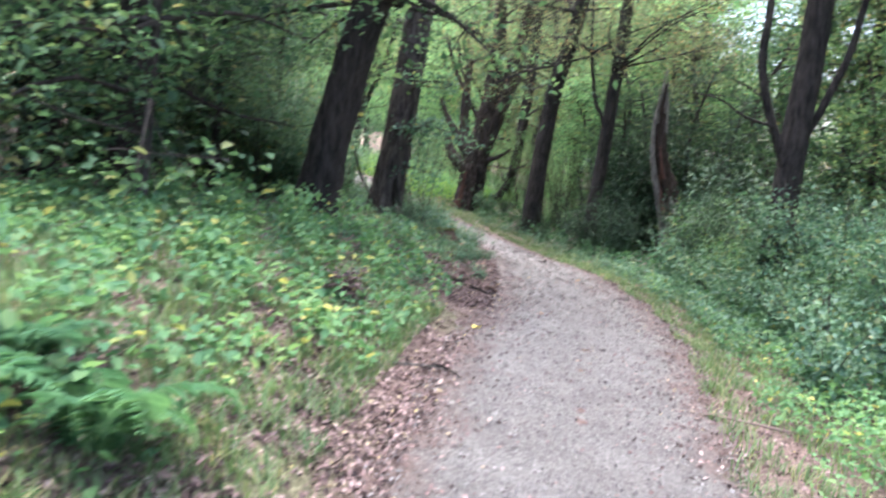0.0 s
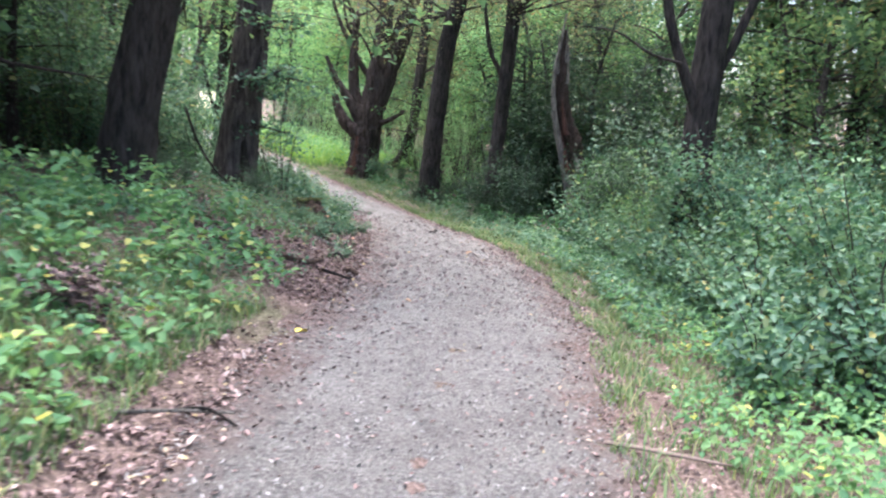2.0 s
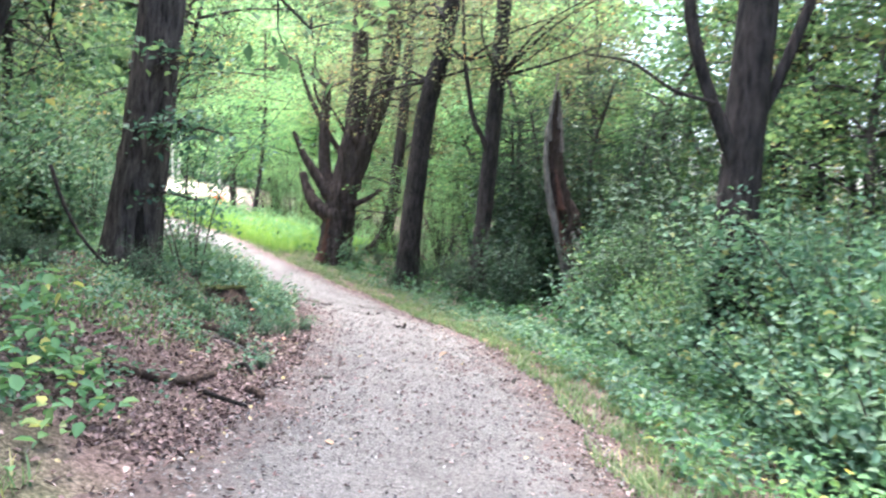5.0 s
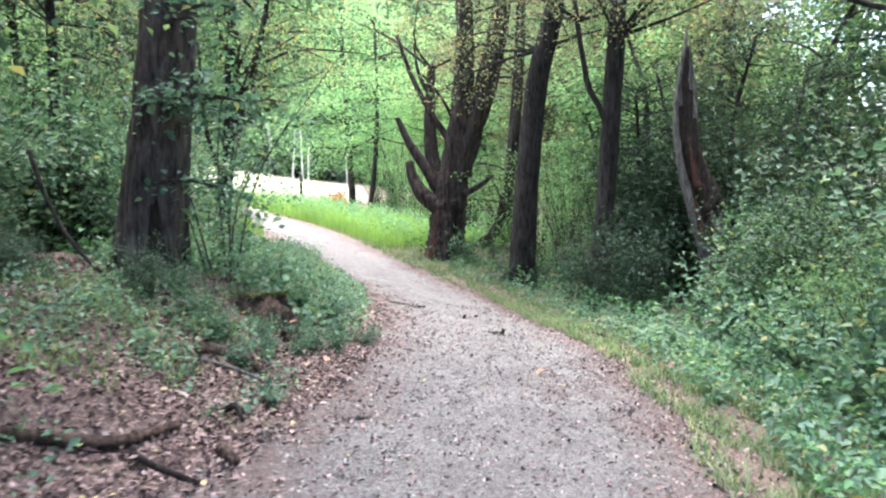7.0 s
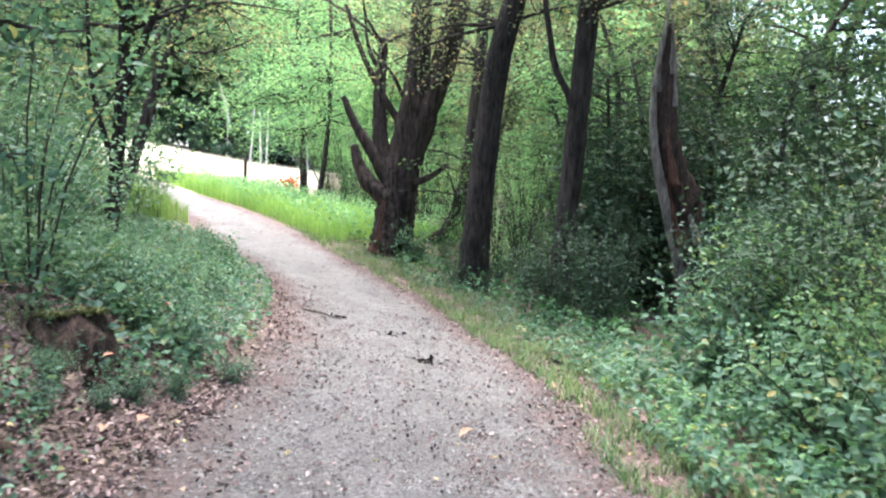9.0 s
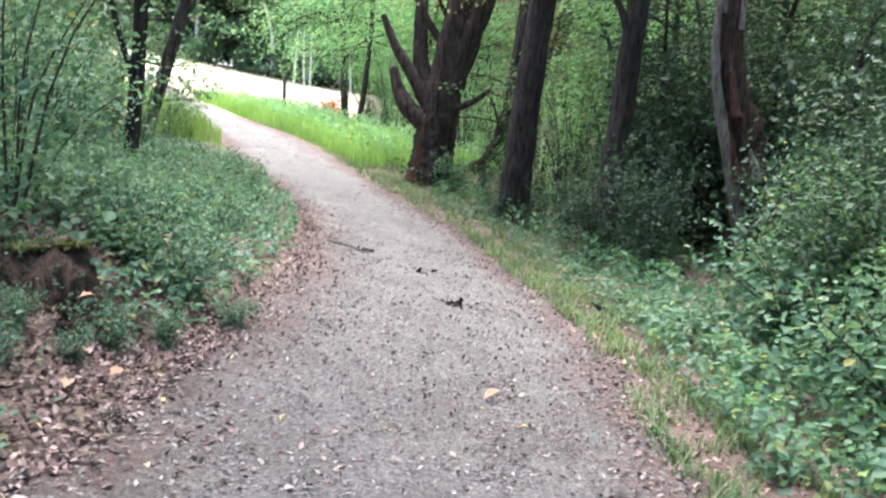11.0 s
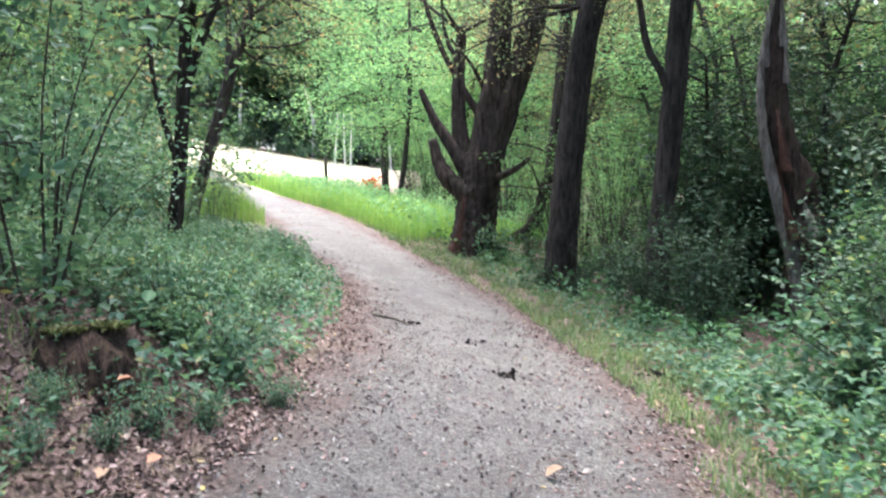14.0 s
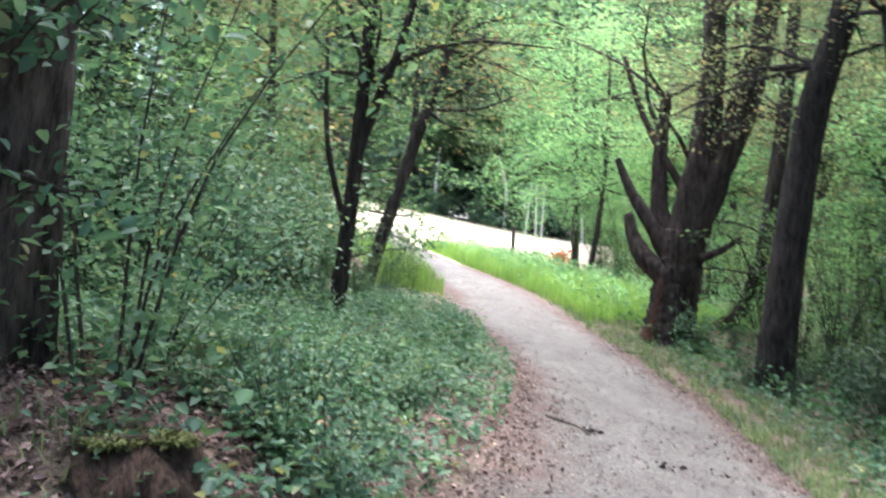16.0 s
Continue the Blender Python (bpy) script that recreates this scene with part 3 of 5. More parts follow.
# high boughs out of view, added to keep light off the trail
add_crown(dark_two, b, [(1.6, 23.45, 7.6), (1.7, 23.5, 8.3), (1.8, 23.5, 9)], BARK_DARK, LEAF_WOOD, 14, 4.6, 9, 16, 0.5, 0.12, 59, (0.0, 0.5), sides=(3.6, 5.9))
rear, b = build_tree("tree", "dark slender trunk behind the bend", "tree",
                     [at(-0.3, 29), (-0.04, 29, 1.3), (0.2, 29, 3.2), (0.34, 29, 4.8), (0.5, 29, 8)], 0.2, 0.12, BARK_DARK, seed=25, flare=0.2, sides=12)
add_crown(rear, b, [(0.4, 29, 5), (0.5, 29, 8)], BARK_DARK, LEAF_GOLD, 14, 2.4, 8, 34, 0.36, 0.075, 43)
third, b = build_tree("tree", "dark trunk with one crooked thin limb among shrubs", "tree",
                      [at(2.02, 21.5), (2.1, 21.5, 0.9), (2.18, 21.5, 1.9), (2.26, 21.5, 2.9), (2.38, 21.5, 4.6), (2.6, 21.5, 9)], 0.18, 0.13, BARK_DARK,
                      [([(2.24, 21.45, 2.7), (2.1, 21.4, 3.1), (1.88, 21.4, 3.5), (1.8, 21.4, 3.9), (1.68, 21.4, 4.7), (1.6, 21.4, 6)], 0.065, 0.03)], seed=27, flare=0.3, sides=14)
add_crown(third, b, [(2.4, 21.5, 4.4), (2.5, 21.5, 6), (2.6, 21.5, 9), (1.7, 21.4, 4.7)], BARK_DARK, LEAF_GOLD, 16, 2.4, 8, 34, 0.36, 0.075, 44)
# a second, unseen crown layer, added to darken the trail below
add_crown(third, b, [(2.5, 21.5, 6.8), (2.55, 21.5, 8), (2.6, 21.5, 9)], BARK_DARK, LEAF_WOOD, 18, 4.2, 9, 16, 0.5, 0.12, 55, (0.0, 0.5))
snag, b = build_tree("dead_snag", "pale broken dead trunk with a rotten split", "dead tree",
                     [at(3.76, 20.22), (3.66, 20.2, 0.5), (3.53, 20.17, 1.0), (3.34, 20.15, 1.7), (3.21, 20.17, 2.4), (3.2, 20.2, 3.0), (3.32, 20.25, 3.75), (3.4, 20.3, 4.3)], 0.115, 0.02, BARK_PALE, seed=29, flare=0.1, rough=0.2, sides=14, rings=40)
mesh("rotten_trunk", moved(tube([at(3.93, 20.4, -0.15), (3.82, 20.38, 0.7), (3.64, 20.36, 1.5), (3.45, 20.34, 2.1), (3.37, 20.33, 2.74), (3.37, 20.33, 3.35), (3.41, 20.33, 3.95)], 0.29, 0.05, 22, 44, 0.22, 0.35, 8, 1.5), b), ROTTEN, snag, "dark rotten inner trunk")
for n, (x, z, tall, lean) in enumerate(((3.6, 0.85, 0.95, -0.2), (3.74, 0.6, 0.7, -0.1), (3.5, 1.7, 0.8, -0.12), (3.86, 0.9, 0.5, -0.16))):
    mesh("splinter", moved(tube([(x, 20.1, z), (x + lean * 0.5, 20.11, z + tall * 0.5), (x + lean, 20.2, z + tall)], 0.07, 0.015, 7, 10, 0.3, 0, 9 + n), b), (HEARTWOOD, ROTTEN, HEARTWOOD, BARK_PALE)[n], snag, "red-brown splintered wood" if n in (0, 2) else "")
for n, (x, z) in enumerate(((3.45, 3.75), (3.5, 3.3), (3.27, 3.5))):
    mesh("splinter", moved(tube([(x, 20.25, z - 0.5), (x - 0.01, 20.24, z), (x - 0.03, 20.24, z + 0.35)], 0.045, 0.006, 6, 8, 0.25, 0, 19 + n), b), BARK_PALE, snag)
forked, b = build_tree("tree", "dark forked tree with two upswept limbs behind shrubs", "tree",
                       [at(3.9, 12.6), (3.92, 12.6, 1.0), (3.99, 12.6, 2.4), (4.09, 12.6, 3.8), (4.2, 12.6, 6.0), (4.3, 12.6, 10)], 0.22, 0.14, BARK_DARK,
                       [([(3.94, 12.55, 1.85), (3.72, 12.5, 2.4), (3.5, 12.5, 2.95), (3.37, 12.5, 3.5), (3.4, 12.5, 4.3), (3.3, 12.5, 5.5)], 0.075, 0.045),
                        ([(4.02, 12.6, 2.3), (4.24, 12.6, 2.75), (4.42, 12.6, 3.2), (4.58, 12.6, 3.6), (4.75, 12.6, 4.5), (5.0, 12.6, 6)], 0.06, 0.04),
                        ([(3.6, 12.4, 2.62), (3.2, 12.3, 2.7), (2.7, 12.2, 2.95), (2.3, 12.2, 3.0)], 0.022, 0.008)], seed=33, flare=0.25)
add_crown(forked, b, [(4.15, 12.6, 4.6), (3.25, 12.5, 5.2), (4.65, 12.6, 5.6), (4.3, 12.6, 9)], BARK_DARK, LEAF_GOLD, 24, 3.0, 8, 34, 0.38, 0.075, 45, (-0.1, 0.8))
farther, b = build_tree("tree", "slender dark trunk behind the forked tree", "tree",
                        [at(7.3, 20), (7.5, 20, 1.6), (7.69, 20, 3.1), (8.03, 20, 5.4), (8.3, 20, 9)], 0.16, 0.1, BARK_DARK, seed=35, flare=0.2, sides=12)
add_crown(farther, b, [(7.9, 20, 4.6), (8.1, 20, 6), (8.3, 20, 9)], BARK_DARK, LEAF_WOOD, 16, 2.6, 8, 34, 0.38, 0.08, 46)
mast, b = build_tree("tree", "dark trunk with broken side branches deep in the wood", "tree",
                     [at(9.3, 19), (9.35, 19, 2.0), (9.4, 19, 4.5), (9.5, 19, 9)], 0.24, 0.14, BARK_DARK,
                     [([(9.3, 19, 2.3), (8.7, 18.9, 2.5), (8.2, 18.9, 2.45)], 0.06, 0.015), ([(9.4, 19, 3.4), (9.9, 18.9, 3.9), (10.4, 18.9, 4.1)], 0.05, 0.015)], seed=36, flare=0.2, sides=12)
add_crown(mast, b, [(9.4, 19, 4.5), (9.45, 19, 6.5), (9.5, 19, 9)], BARK_DARK, LEAF_WOOD, 18, 2.4, 8, 26, 0.34, 0.08, 49, (-0.3, 0.4))
# slim trees on the left of the trail
slim, b = build_tree("slim_tree", "slim dark tree in the thicket beside the trail", "tree",
                     [at(-3.66, 18.2), (-3.6, 18.2, 1.3), (-3.5, 18.2, 2.62), (-3.44, 18.2, 3.9), (-3.2, 18.2, 6.5)], 0.095, 0.055, BARK_DARK,
                     [([(-3.52, 18.2, 2.5), (-3.3, 18.2, 3.1), (-3.05, 18.2, 3.7), (-2.8, 18.2, 4.8)], 0.06, 0.03), ([(-3.58, 18.2, 1.7), (-3.8, 18.1, 2.6), (-3.9, 18.1, 3.9)], 0.04, 0.02)], seed=37, flare=0.1, sides=9)
add_crown(slim, b, [(-3.4, 18.2, 3.4), (-3.3, 18.2, 4.6), (-3.2, 18.2, 6.2), (-2.9, 18.2, 4.6)], BARK_THIN, LEAF_WOOD, 22, 1.6, 6, 20, 0.26, 0.07, 47, (-0.2, 0.6), True)
slim_two, b = build_tree("slim_tree", "slim leaning tree bending over the trail", "tree",
                         [at(-5.9, 22.8), (-5.75, 22.8, 1.4), (-5.5, 22.8, 2.2), (-5.11, 22.8, 3.4), (-4.68, 22.8, 4.65), (-4.1, 22.8, 6.5)], 0.13, 0.08, BARK_GREY,
                         [([(-5.15, 22.8, 3.2), (-5.1, 22.8, 4.2), (-5.2, 22.8, 5.8)], 0.06, 0.03), ([(-4.75, 22.8, 4.5), (-4.3, 22.7, 4.7), (-3.7, 22.6, 5.0)], 0.04, 0.015)], seed=39, flare=0.1, sides=9)
add_crown(slim_two, b, [(-4.9, 22.8, 4.0), (-4.6, 22.8, 5), (-4.1, 22.8, 6.4)], BARK_THIN, LEAF_GOLD, 18, 1.8, 7, 26, 0.3, 0.065, 48, (-0.2, 0.5), True)
shade_tree, b = build_tree("tree", "dark trunk deep in the shade of the bank", "tree",
                           [at(-4.5, 9), (-4.45, 9, 1.8), (-4.4, 9, 3.3), (-4.2, 9, 6), (-4.1, 9, 9)], 0.17, 0.1, BARK_DARK, seed=51, flare=0.2, sides=12)
add_crown(shade_tree, b, [(-4.4, 9, 2.6), (-4.3, 9, 4), (-4.2, 9, 6), (-4.1, 9, 8)], BARK_DARK, LEAF_WOOD, 26, 2.4, 7, 16, 0.3, 0.11, 52, (-0.2, 0.5))
young, b = build_tree("young_tree", "young broadleaf tree with drooping sprays over the bank", "tree",
                      [at(-3.4, 7.1), (-3.35, 7.1, 2.2), (-3.25, 7.0, 3.6), (-3.2, 7.0, 5.0)], 0.06, 0.03, BARK_THIN, seed=57, flare=0.1, sides=9)
add_crown(young, b, [(-3.35, 7.1, 2.1), (-3.3, 7.1, 2.8), (-3.25, 7, 3.6), (-3.2, 7, 4.8)], BARK_THIN, LEAF_WOOD, 26, 1.7, 8, 18, 0.2, 0.1, 58, (-0.25, 0.2), True, up=0.75)
sapling, b = build_tree("sapling", "thin young maple at the meadow's edge", "tree",
                        [at(-5.35, 36.1), (-5.15, 36.1, 3.0), (-5.0, 36.1, 5.3), (-5.05, 36.1, 8.5)], 0.1, 0.05, BARK_THIN, seed=53, flare=0.1, sides=9)
add_crown(sapling, b, [(-5.1, 36.1, 4.2), (-5.0, 36.1, 5.5), (-5.05, 36.1, 7), (-5.05, 36.1, 8.3)], BARK_THIN, LEAF_BRIGHT, 22, 2.4, 9, 34, 0.38, 0.11, 54, (-0.1, 0.4))
maple, b = build_tree("maple", "bright green maple with spreading layers beside the meadow", "tree",
                      [at(-7.4, 42), (-7.5, 42, 4), (-7.7, 42, 8), (-7.8, 42, 12)], 0.16, 0.06, BARK_THIN, seed=55, flare=0.1, sides=10)
add_crown(maple, b, [(-7.5, 42, 4.2), (-7.5, 42, 5.5), (-7.6, 42, 7), (-7.7, 42, 9), (-7.8, 42, 11)], BARK_THIN, LEAF_BRIGHT, 56, 3.2, 9, 40, 0.44, 0.13, 56, (-0.15, 0.3), up=0.8)


# ---- the wood round about ----
def wood_tree(seed, leaf, height, first_bough, bark, label, wide=1.0, size=0.15, count=16):
    own = np.random.default_rng(seed)
    stem = [(0, 0, 0), (own.normal(0, 0.15), own.normal(0, 0.15), height * 0.3), (own.normal(0, 0.4), own.normal(0, 0.4), height * 0.65), (own.normal(0, 0.6), own.normal(0, 0.6), height)]
    tree, b = build_tree("forest_tree", label, "tree", stem, height * 0.017, height * 0.006, bark, seed=seed, flare=0.3, sides=10, rings=14, group="trees of the wood")
    line = curve_through(stem, 20)
    start = line[int(20 * first_bough):]
    add_crown(tree, b, start, bark, leaf, 40, height * 0.24 * wide, 8, count, height * 0.03, size * 1.2, seed, (-0.1, 0.6), single=False)
    return tree


kinds = [wood_tree(61, LEAF_WOOD, 14, 0.3, BARK_DARK, "tall broadleaf tree in the wood"), wood_tree(62, LEAF_GOLD, 13, 0.22, BARK_GREY, "broadleaf tree turning yellow in the wood"),
         wood_tree(63, LEAF_BRIGHT, 11, 0.18, BARK_THIN, "young light-green tree in the wood"), wood_tree(64, LEAF_DARK, 13, 0.12, BARK_DARK, "dark evergreen tree in the wood, in places standing for deep shade"),
         wood_tree(65, LEAF_WOOD, 6, 0.06, BARK_THIN, "leafy understorey tree with boughs down to the ground", 1.1, 0.1), wood_tree(66, LEAF_GOLD, 6.5, 0.06, BARK_THIN, "yellowing understorey tree with boughs down to the ground", 1.0, 0.1),
         wood_tree(67, LEAF_BRIGHT, 5.5, 0.06, BARK_THIN, "light-green understorey tree with boughs down to the ground", 1.1, 0.1),
         wood_tree(68, LEAF_FAR, 15, 0.06, BARK_DARK, "conifer in the wood beyond the meadow, haze put into its pale needles", 0.8, 0.42, 18), wood_tree(69, LEAF_WOOD, 13, 0.06, BARK_BIRCH, "broadleaf tree in the wood beyond the meadow", 0.9, 0.36, 18)]
own = np.random.default_rng(77)
# kind 3 near the left bank is a dark backdrop in place of deep shade
# left of the trail, behind the bend, right of the trail, beyond the meadow: x, y, kind
# kind 6 on the left: lighter leaves make up for light lost among the trees
STAND = [(13, 23.5, 0), (15, 27, 1), (-12, 20, 0), (-16, 22.5, 3), (-9, 4, 0), (-11, 10, 0), (-7.2, 9.2, 3), (-6.2, 11.6, 3), (-8.5, 6.6, 3), (-12.5, 11.5, 0), (-13.5, 17, 1), (-10.5, 21.5, 0), (-13, 24, 0), (-13, -8, 0), (-14, 7, 0), (-15, 14, 3), (-17, 20, 0), (12, -9, 0),
         (1.5, 34, 1), (-2, 40, 2), (3, 41, 1), (7, 36, 2), (-2.5, 48, 0), (2, 52, 0), (8, 47, 1), (13, 42, 0), (-6, 56, 2), (12, 57, 0), (5, 62, 2),
         (11.5, 30, 0), (14, 17, 0), (9.5, 9.5, 0), (13, 8, 3), (11, 3, 0), (17, 25, 1), (18, 34, 0), (17, 11, 0), (21, 19, 0), (23, 29, 3), (6.2, 30.5, 2),
         (3.4, 26.5, 4), (5.5, 25, 5), (6.5, 22, 4), (8, 24, 4), (9, 20, 5), (7.5, 18, 4), (6.8, 15.6, 4), (8.5, 13, 4), (10.5, 17, 5), (11, 13, 4), (8.2, 10.5, 4), (7.4, 7, 4), (10, 6.5, 6),
         (2.2, 29, 6), (0.6, 32, 5), (-1.4, 33, 6), (-3.2, 37.5, 6), (-1, 36, 5), (2.5, 33.5, 4), (5, 29, 5), (-4.2, 42, 4), (-0.6, 42, 5), (4, 37, 6), (7, 40, 4), (8, 31, 5), (11, 27, 6), (11, 35, 4), (13, 26, 4), (14, 21, 5), (14, 31, 5), (13.5, 13, 4), (16, 16, 6),
         (8.6, 15.2, 0), (9.6, 18.6, 1), (8.0, 21.5, 4), (7.8, 11.8, 4), (10.4, 14.6, 0), (6.6, 26.5, 6), (9.2, 8.0, 4), (-6.0, 10.0, 3), (-7.6, 12.4, 3), (-4.6, 46, 6), (-3, 52, 4), (1, 46, 5), (5, 45, 6), (10, 43, 5), (16, 38, 4), (-7.5, 17.5, 6), (-7.5, 14, 6), (-8.5, 10, 4), (-6.2, 6.2, 4), (-6.5, 21, 5), (-9, 19, 4), (-10, 13, 5), (-11, 8, 4), (-8, 25.5, 4), (-11.5, 27.5, 5), (-9.8, 23, 6)]
placed = set()
for x, y, k in STAND:
    spot = at(x, y, -0.05)
    m = pose(*spot, 0, 0, own.uniform(0, 360)) @ Matrix.Scale(own.uniform(0.85, 1.15), 4)
    if k in placed:
        copy_thing(kinds[k], m)
    else:
        kinds[k].matrix_basis = m
        placed.add(k)
for x, y, grow in ((2.75, 23.0, 0.34), (4.6, 22.6, 0.42), (5.4, 21.0, 0.36), (3.7, 24.2, 0.4), (-5.2, 13.4, 0.5), (-4.7, 15.7, 0.45), (-6.3, 17.6, 0.5), (-4.5, 12.0, 0.38), (-6.6, 15.4, 0.55)):
    copy_thing(kinds[3], pose(*at(x, y, -0.05), 0, 0, own.uniform(0, 360)) @ Matrix.Scale(grow, 4))
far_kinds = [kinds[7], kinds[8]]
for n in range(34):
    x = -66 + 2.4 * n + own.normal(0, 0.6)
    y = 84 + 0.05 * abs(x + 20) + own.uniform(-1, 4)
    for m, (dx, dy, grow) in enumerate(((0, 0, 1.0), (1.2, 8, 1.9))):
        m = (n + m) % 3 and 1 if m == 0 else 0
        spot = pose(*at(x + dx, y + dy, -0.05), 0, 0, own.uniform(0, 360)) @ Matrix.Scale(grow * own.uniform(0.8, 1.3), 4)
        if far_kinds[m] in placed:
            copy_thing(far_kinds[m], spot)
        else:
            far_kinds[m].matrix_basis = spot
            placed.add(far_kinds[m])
for x, y, lean in ((-21.3, 77.5, 3), (-20.4, 77.5, -1), (-19.9, 77.5, 1), (-16.5, 78, -2)):
    foot = at(x, y)
    build_tree("birch", "slender pale birch trunk beyond the meadow", "tree", [foot, foot + (0.05 * lean, 0, 2), foot + (0.1 * lean, 0, 4.5)], 0.11, 0.05, BARK_BIRCH, flare=0.1, sides=8, rings=8, seed=int(90 - x), group="far birches")
for n in range(14):
    copy_thing(kinds[(0, 1, 2)[n % 3]], pose(*at(-34 + own.normal(0, 3) - n * 0.6, 26 + n * 3.4, -0.05), 0, 0, own.uniform(0, 360)) @ Matrix.Scale(own.uniform(0.9, 1.3), 4))

# ---- shrubs ----


def shrub(name, label, seed, height, stems, per, size, leaf, spread=0.5, group="", bark=BARK_THIN, low=0.15, width=0.6, up=0.65):
    own = np.random.default_rng(seed)
    ob = thing(name, (0, 0, 0), label, "shrub", group)
    tips = []
    for n in range(stems):
        a, h = own.uniform(0, 6.28), height * own.uniform(0.6, 1.1)
        lean = spread * height * own.uniform(0.2, 1.0)
        foot = np.array([np.cos(a), np.sin(a), 0]) * own.uniform(0.02, 0.15) * height * 0.5
        line = [foot - (0, 0, 0.1), foot + (np.cos(a) * lean * 0.3, np.sin(a) * lean * 0.3, h * 0.5), foot + (np.cos(a) * lean, np.sin(a) * lean, h)]
        mesh("stem", tube(line, 0.005 + 0.0026 * height, 0.003, 5, 7, 0.05, 0, seed + n), bark, ob)
        along = curve_through(line, 24)
        picked = along[own.integers(int(24 * low), 24, per)]
        tips.append(picked + own.normal(0, 1, picked.shape) * np.array([1, 1, 0.6]) * 0.12 * height**0.6)
    tips = np.concatenate(tips)
    mesh("foliage", leaves(np.repeat(tips, 4, 0) + own.normal(0, size * 1.0, (len(tips) * 4, 3)), size, width, up, own=own, full=height < 1 or 1.4 < height < 2, droop=0.15), leaf, ob)
    return ob


def plant(original, places, own, lo=0.8, hi=1.2, lean=6):
    """The first place takes the shrub itself, the others copies."""
    for n, p in enumerate(places):
        m = pose(p[0], p[1], p[2] - 0.02, own.normal(0, lean), own.normal(0, lean), own.uniform(0, 360)) @ Matrix.Scale(own.uniform(lo, hi), 4)
        if n and not before_snag(p):
            copy_thing(original, m)
        elif n == 0:
            original.matrix_basis = m


def off_view(places):
    """Leaves out tall growth between the trail and the slim trees."""
    return np.array([p for p in places if p[1] > 18.8 or p[0] < min(-0.62 * (p[1] - 10.9) - 0.3, -3.0)])


def before_snag(p):
    """On the open strip before the dead trunk."""
    return abs(p[0] - 0.9 - 0.26 * (p[1] - 9.5)) < 0.75 and 13 < p[1] < 20.6


low_bush = shrub("shrub", "low leafy green shrub beside the trail", 81, 0.75, 10, 22, 0.06, LEAF_BLUE, 0.7, "low shrubs")
mid_bush = shrub("shrub", "dense green shrub at the edge of the wood", 82, 1.5, 14, 56, 0.052, LEAF_BLUE, 0.55, "dense shrubs")
green_bush = shrub("shrub", "leafy mid-green shrub with some yellow leaves", 88, 1.3, 13, 50, 0.05, LEAF_VERGE, 0.6, "dense shrubs")
tall_bush = shrub("tall_shrub", "tall thin-stemmed shrub with green leaves", 83, 3.0, 11, 58, 0.055, LEAF_WOOD, 0.5, "tall shrubs", low=0.1)
dark_bush = shrub("evergreen_shrub", "dark broad-leaved evergreen shrub", 84, 2.2, 12, 40, 0.09, LEAF_DARK, 0.4, "evergreen shrubs", BARK_DARK, low=0.1)
reed_bush = shrub("thicket", "light-green whippy thicket between the trunks", 85, 2.3, 16, 22, 0.06, LEAF_BRIGHT, 0.25, "light thickets", low=0.1, width=0.35)
own = np.random.default_rng(91)
plant(low_bush, np.concatenate([spots(24, 6.5, 17, 0.9, 2.1, own), spots(10, 13, 18, 1.2, 2.7, own)]), own)
for p in np.concatenate([spots(26, 13.4, 17, -2.0, -0.35, own), spots(26, 17, 24, -2.4, -0.45, own)]):
    copy_thing(low_bush, pose(*p, own.normal(0, 6), own.normal(0, 6), own.uniform(0, 360)) @ Matrix.Scale(own.uniform(0.3, 0.6), 4))
plant(green_bush, np.concatenate([spots(17, 8.2, 15, 1.8, 4.2, own), spots(5, 3.5, 7.5, 4.4, 6.0, own)]), own, 0.7, 1.3)
plant(mid_bush, np.concatenate([spots(18, 8.0, 13.5, 1.9, 4.4, own), spots(3, 3.5, 7.0, 4.4, 6.0, own), off_view(spots(18, 12.5, 24, -4.0, -2.3, own)), spots(6, 13, 18, 3.4, 5.0, own), spots(6, 4, 9, -8, -4.6, own)]), own, 0.85, 1.4)
plant(tall_bush, np.concatenate([off_view(spots(34, 12.5, 24, -5.2, -1.9, own)), spots(8, 10, 14, -6.5, -4, own), spots(26, 4, 18, 4.2, 8.0, own), spots(14, 3, 12, -9, -5, own), spots(12, 16, 26, 5, 9, own), spots(8, 26, 30, -7, -1.5, own)]), own)
plant(dark_bush, np.concatenate([[at(x, y) for x, y in ((2.9, 22.6), (3.3, 24.2), (4.3, 22.2), (3.6, 22.9), (4.9, 21.6), (5.2, 20.6), (5.6, 22.4), (4.0, 25.0), (2.9, 21.9), (4.9, 18.4), (5.2, 16.9))]]), own, 0.9, 1.5)
for x, y, grow in ((-4.95, 20.8, 0.5), (-5.4, 22.3, 0.55), (-5.9, 23.8, 0.6), (-4.7, 19.8, 0.5), (-6.2, 25.2, 0.6)):
    copy_thing(tall_bush, pose(*at(x, y), own.normal(0, 6), own.normal(0, 6), own.uniform(0, 360)) @ Matrix.Scale(grow, 4))
for p in spots(20, 7, 15, 2.2, 4.2, own):
    copy_thing(tall_bush, pose(*p, own.normal(0, 6), own.normal(0, 6), own.uniform(0, 360)) @ Matrix.Scale(own.uniform(0.28, 0.5), 4))
slender = shrub("slender_shrub", "slender shrub with thin slanting stems and bluish leaves on the bank", 87, 2.5, 6, 52, 0.07, LEAF_BLUE, 0.75, "slender shrubs", low=0.15)
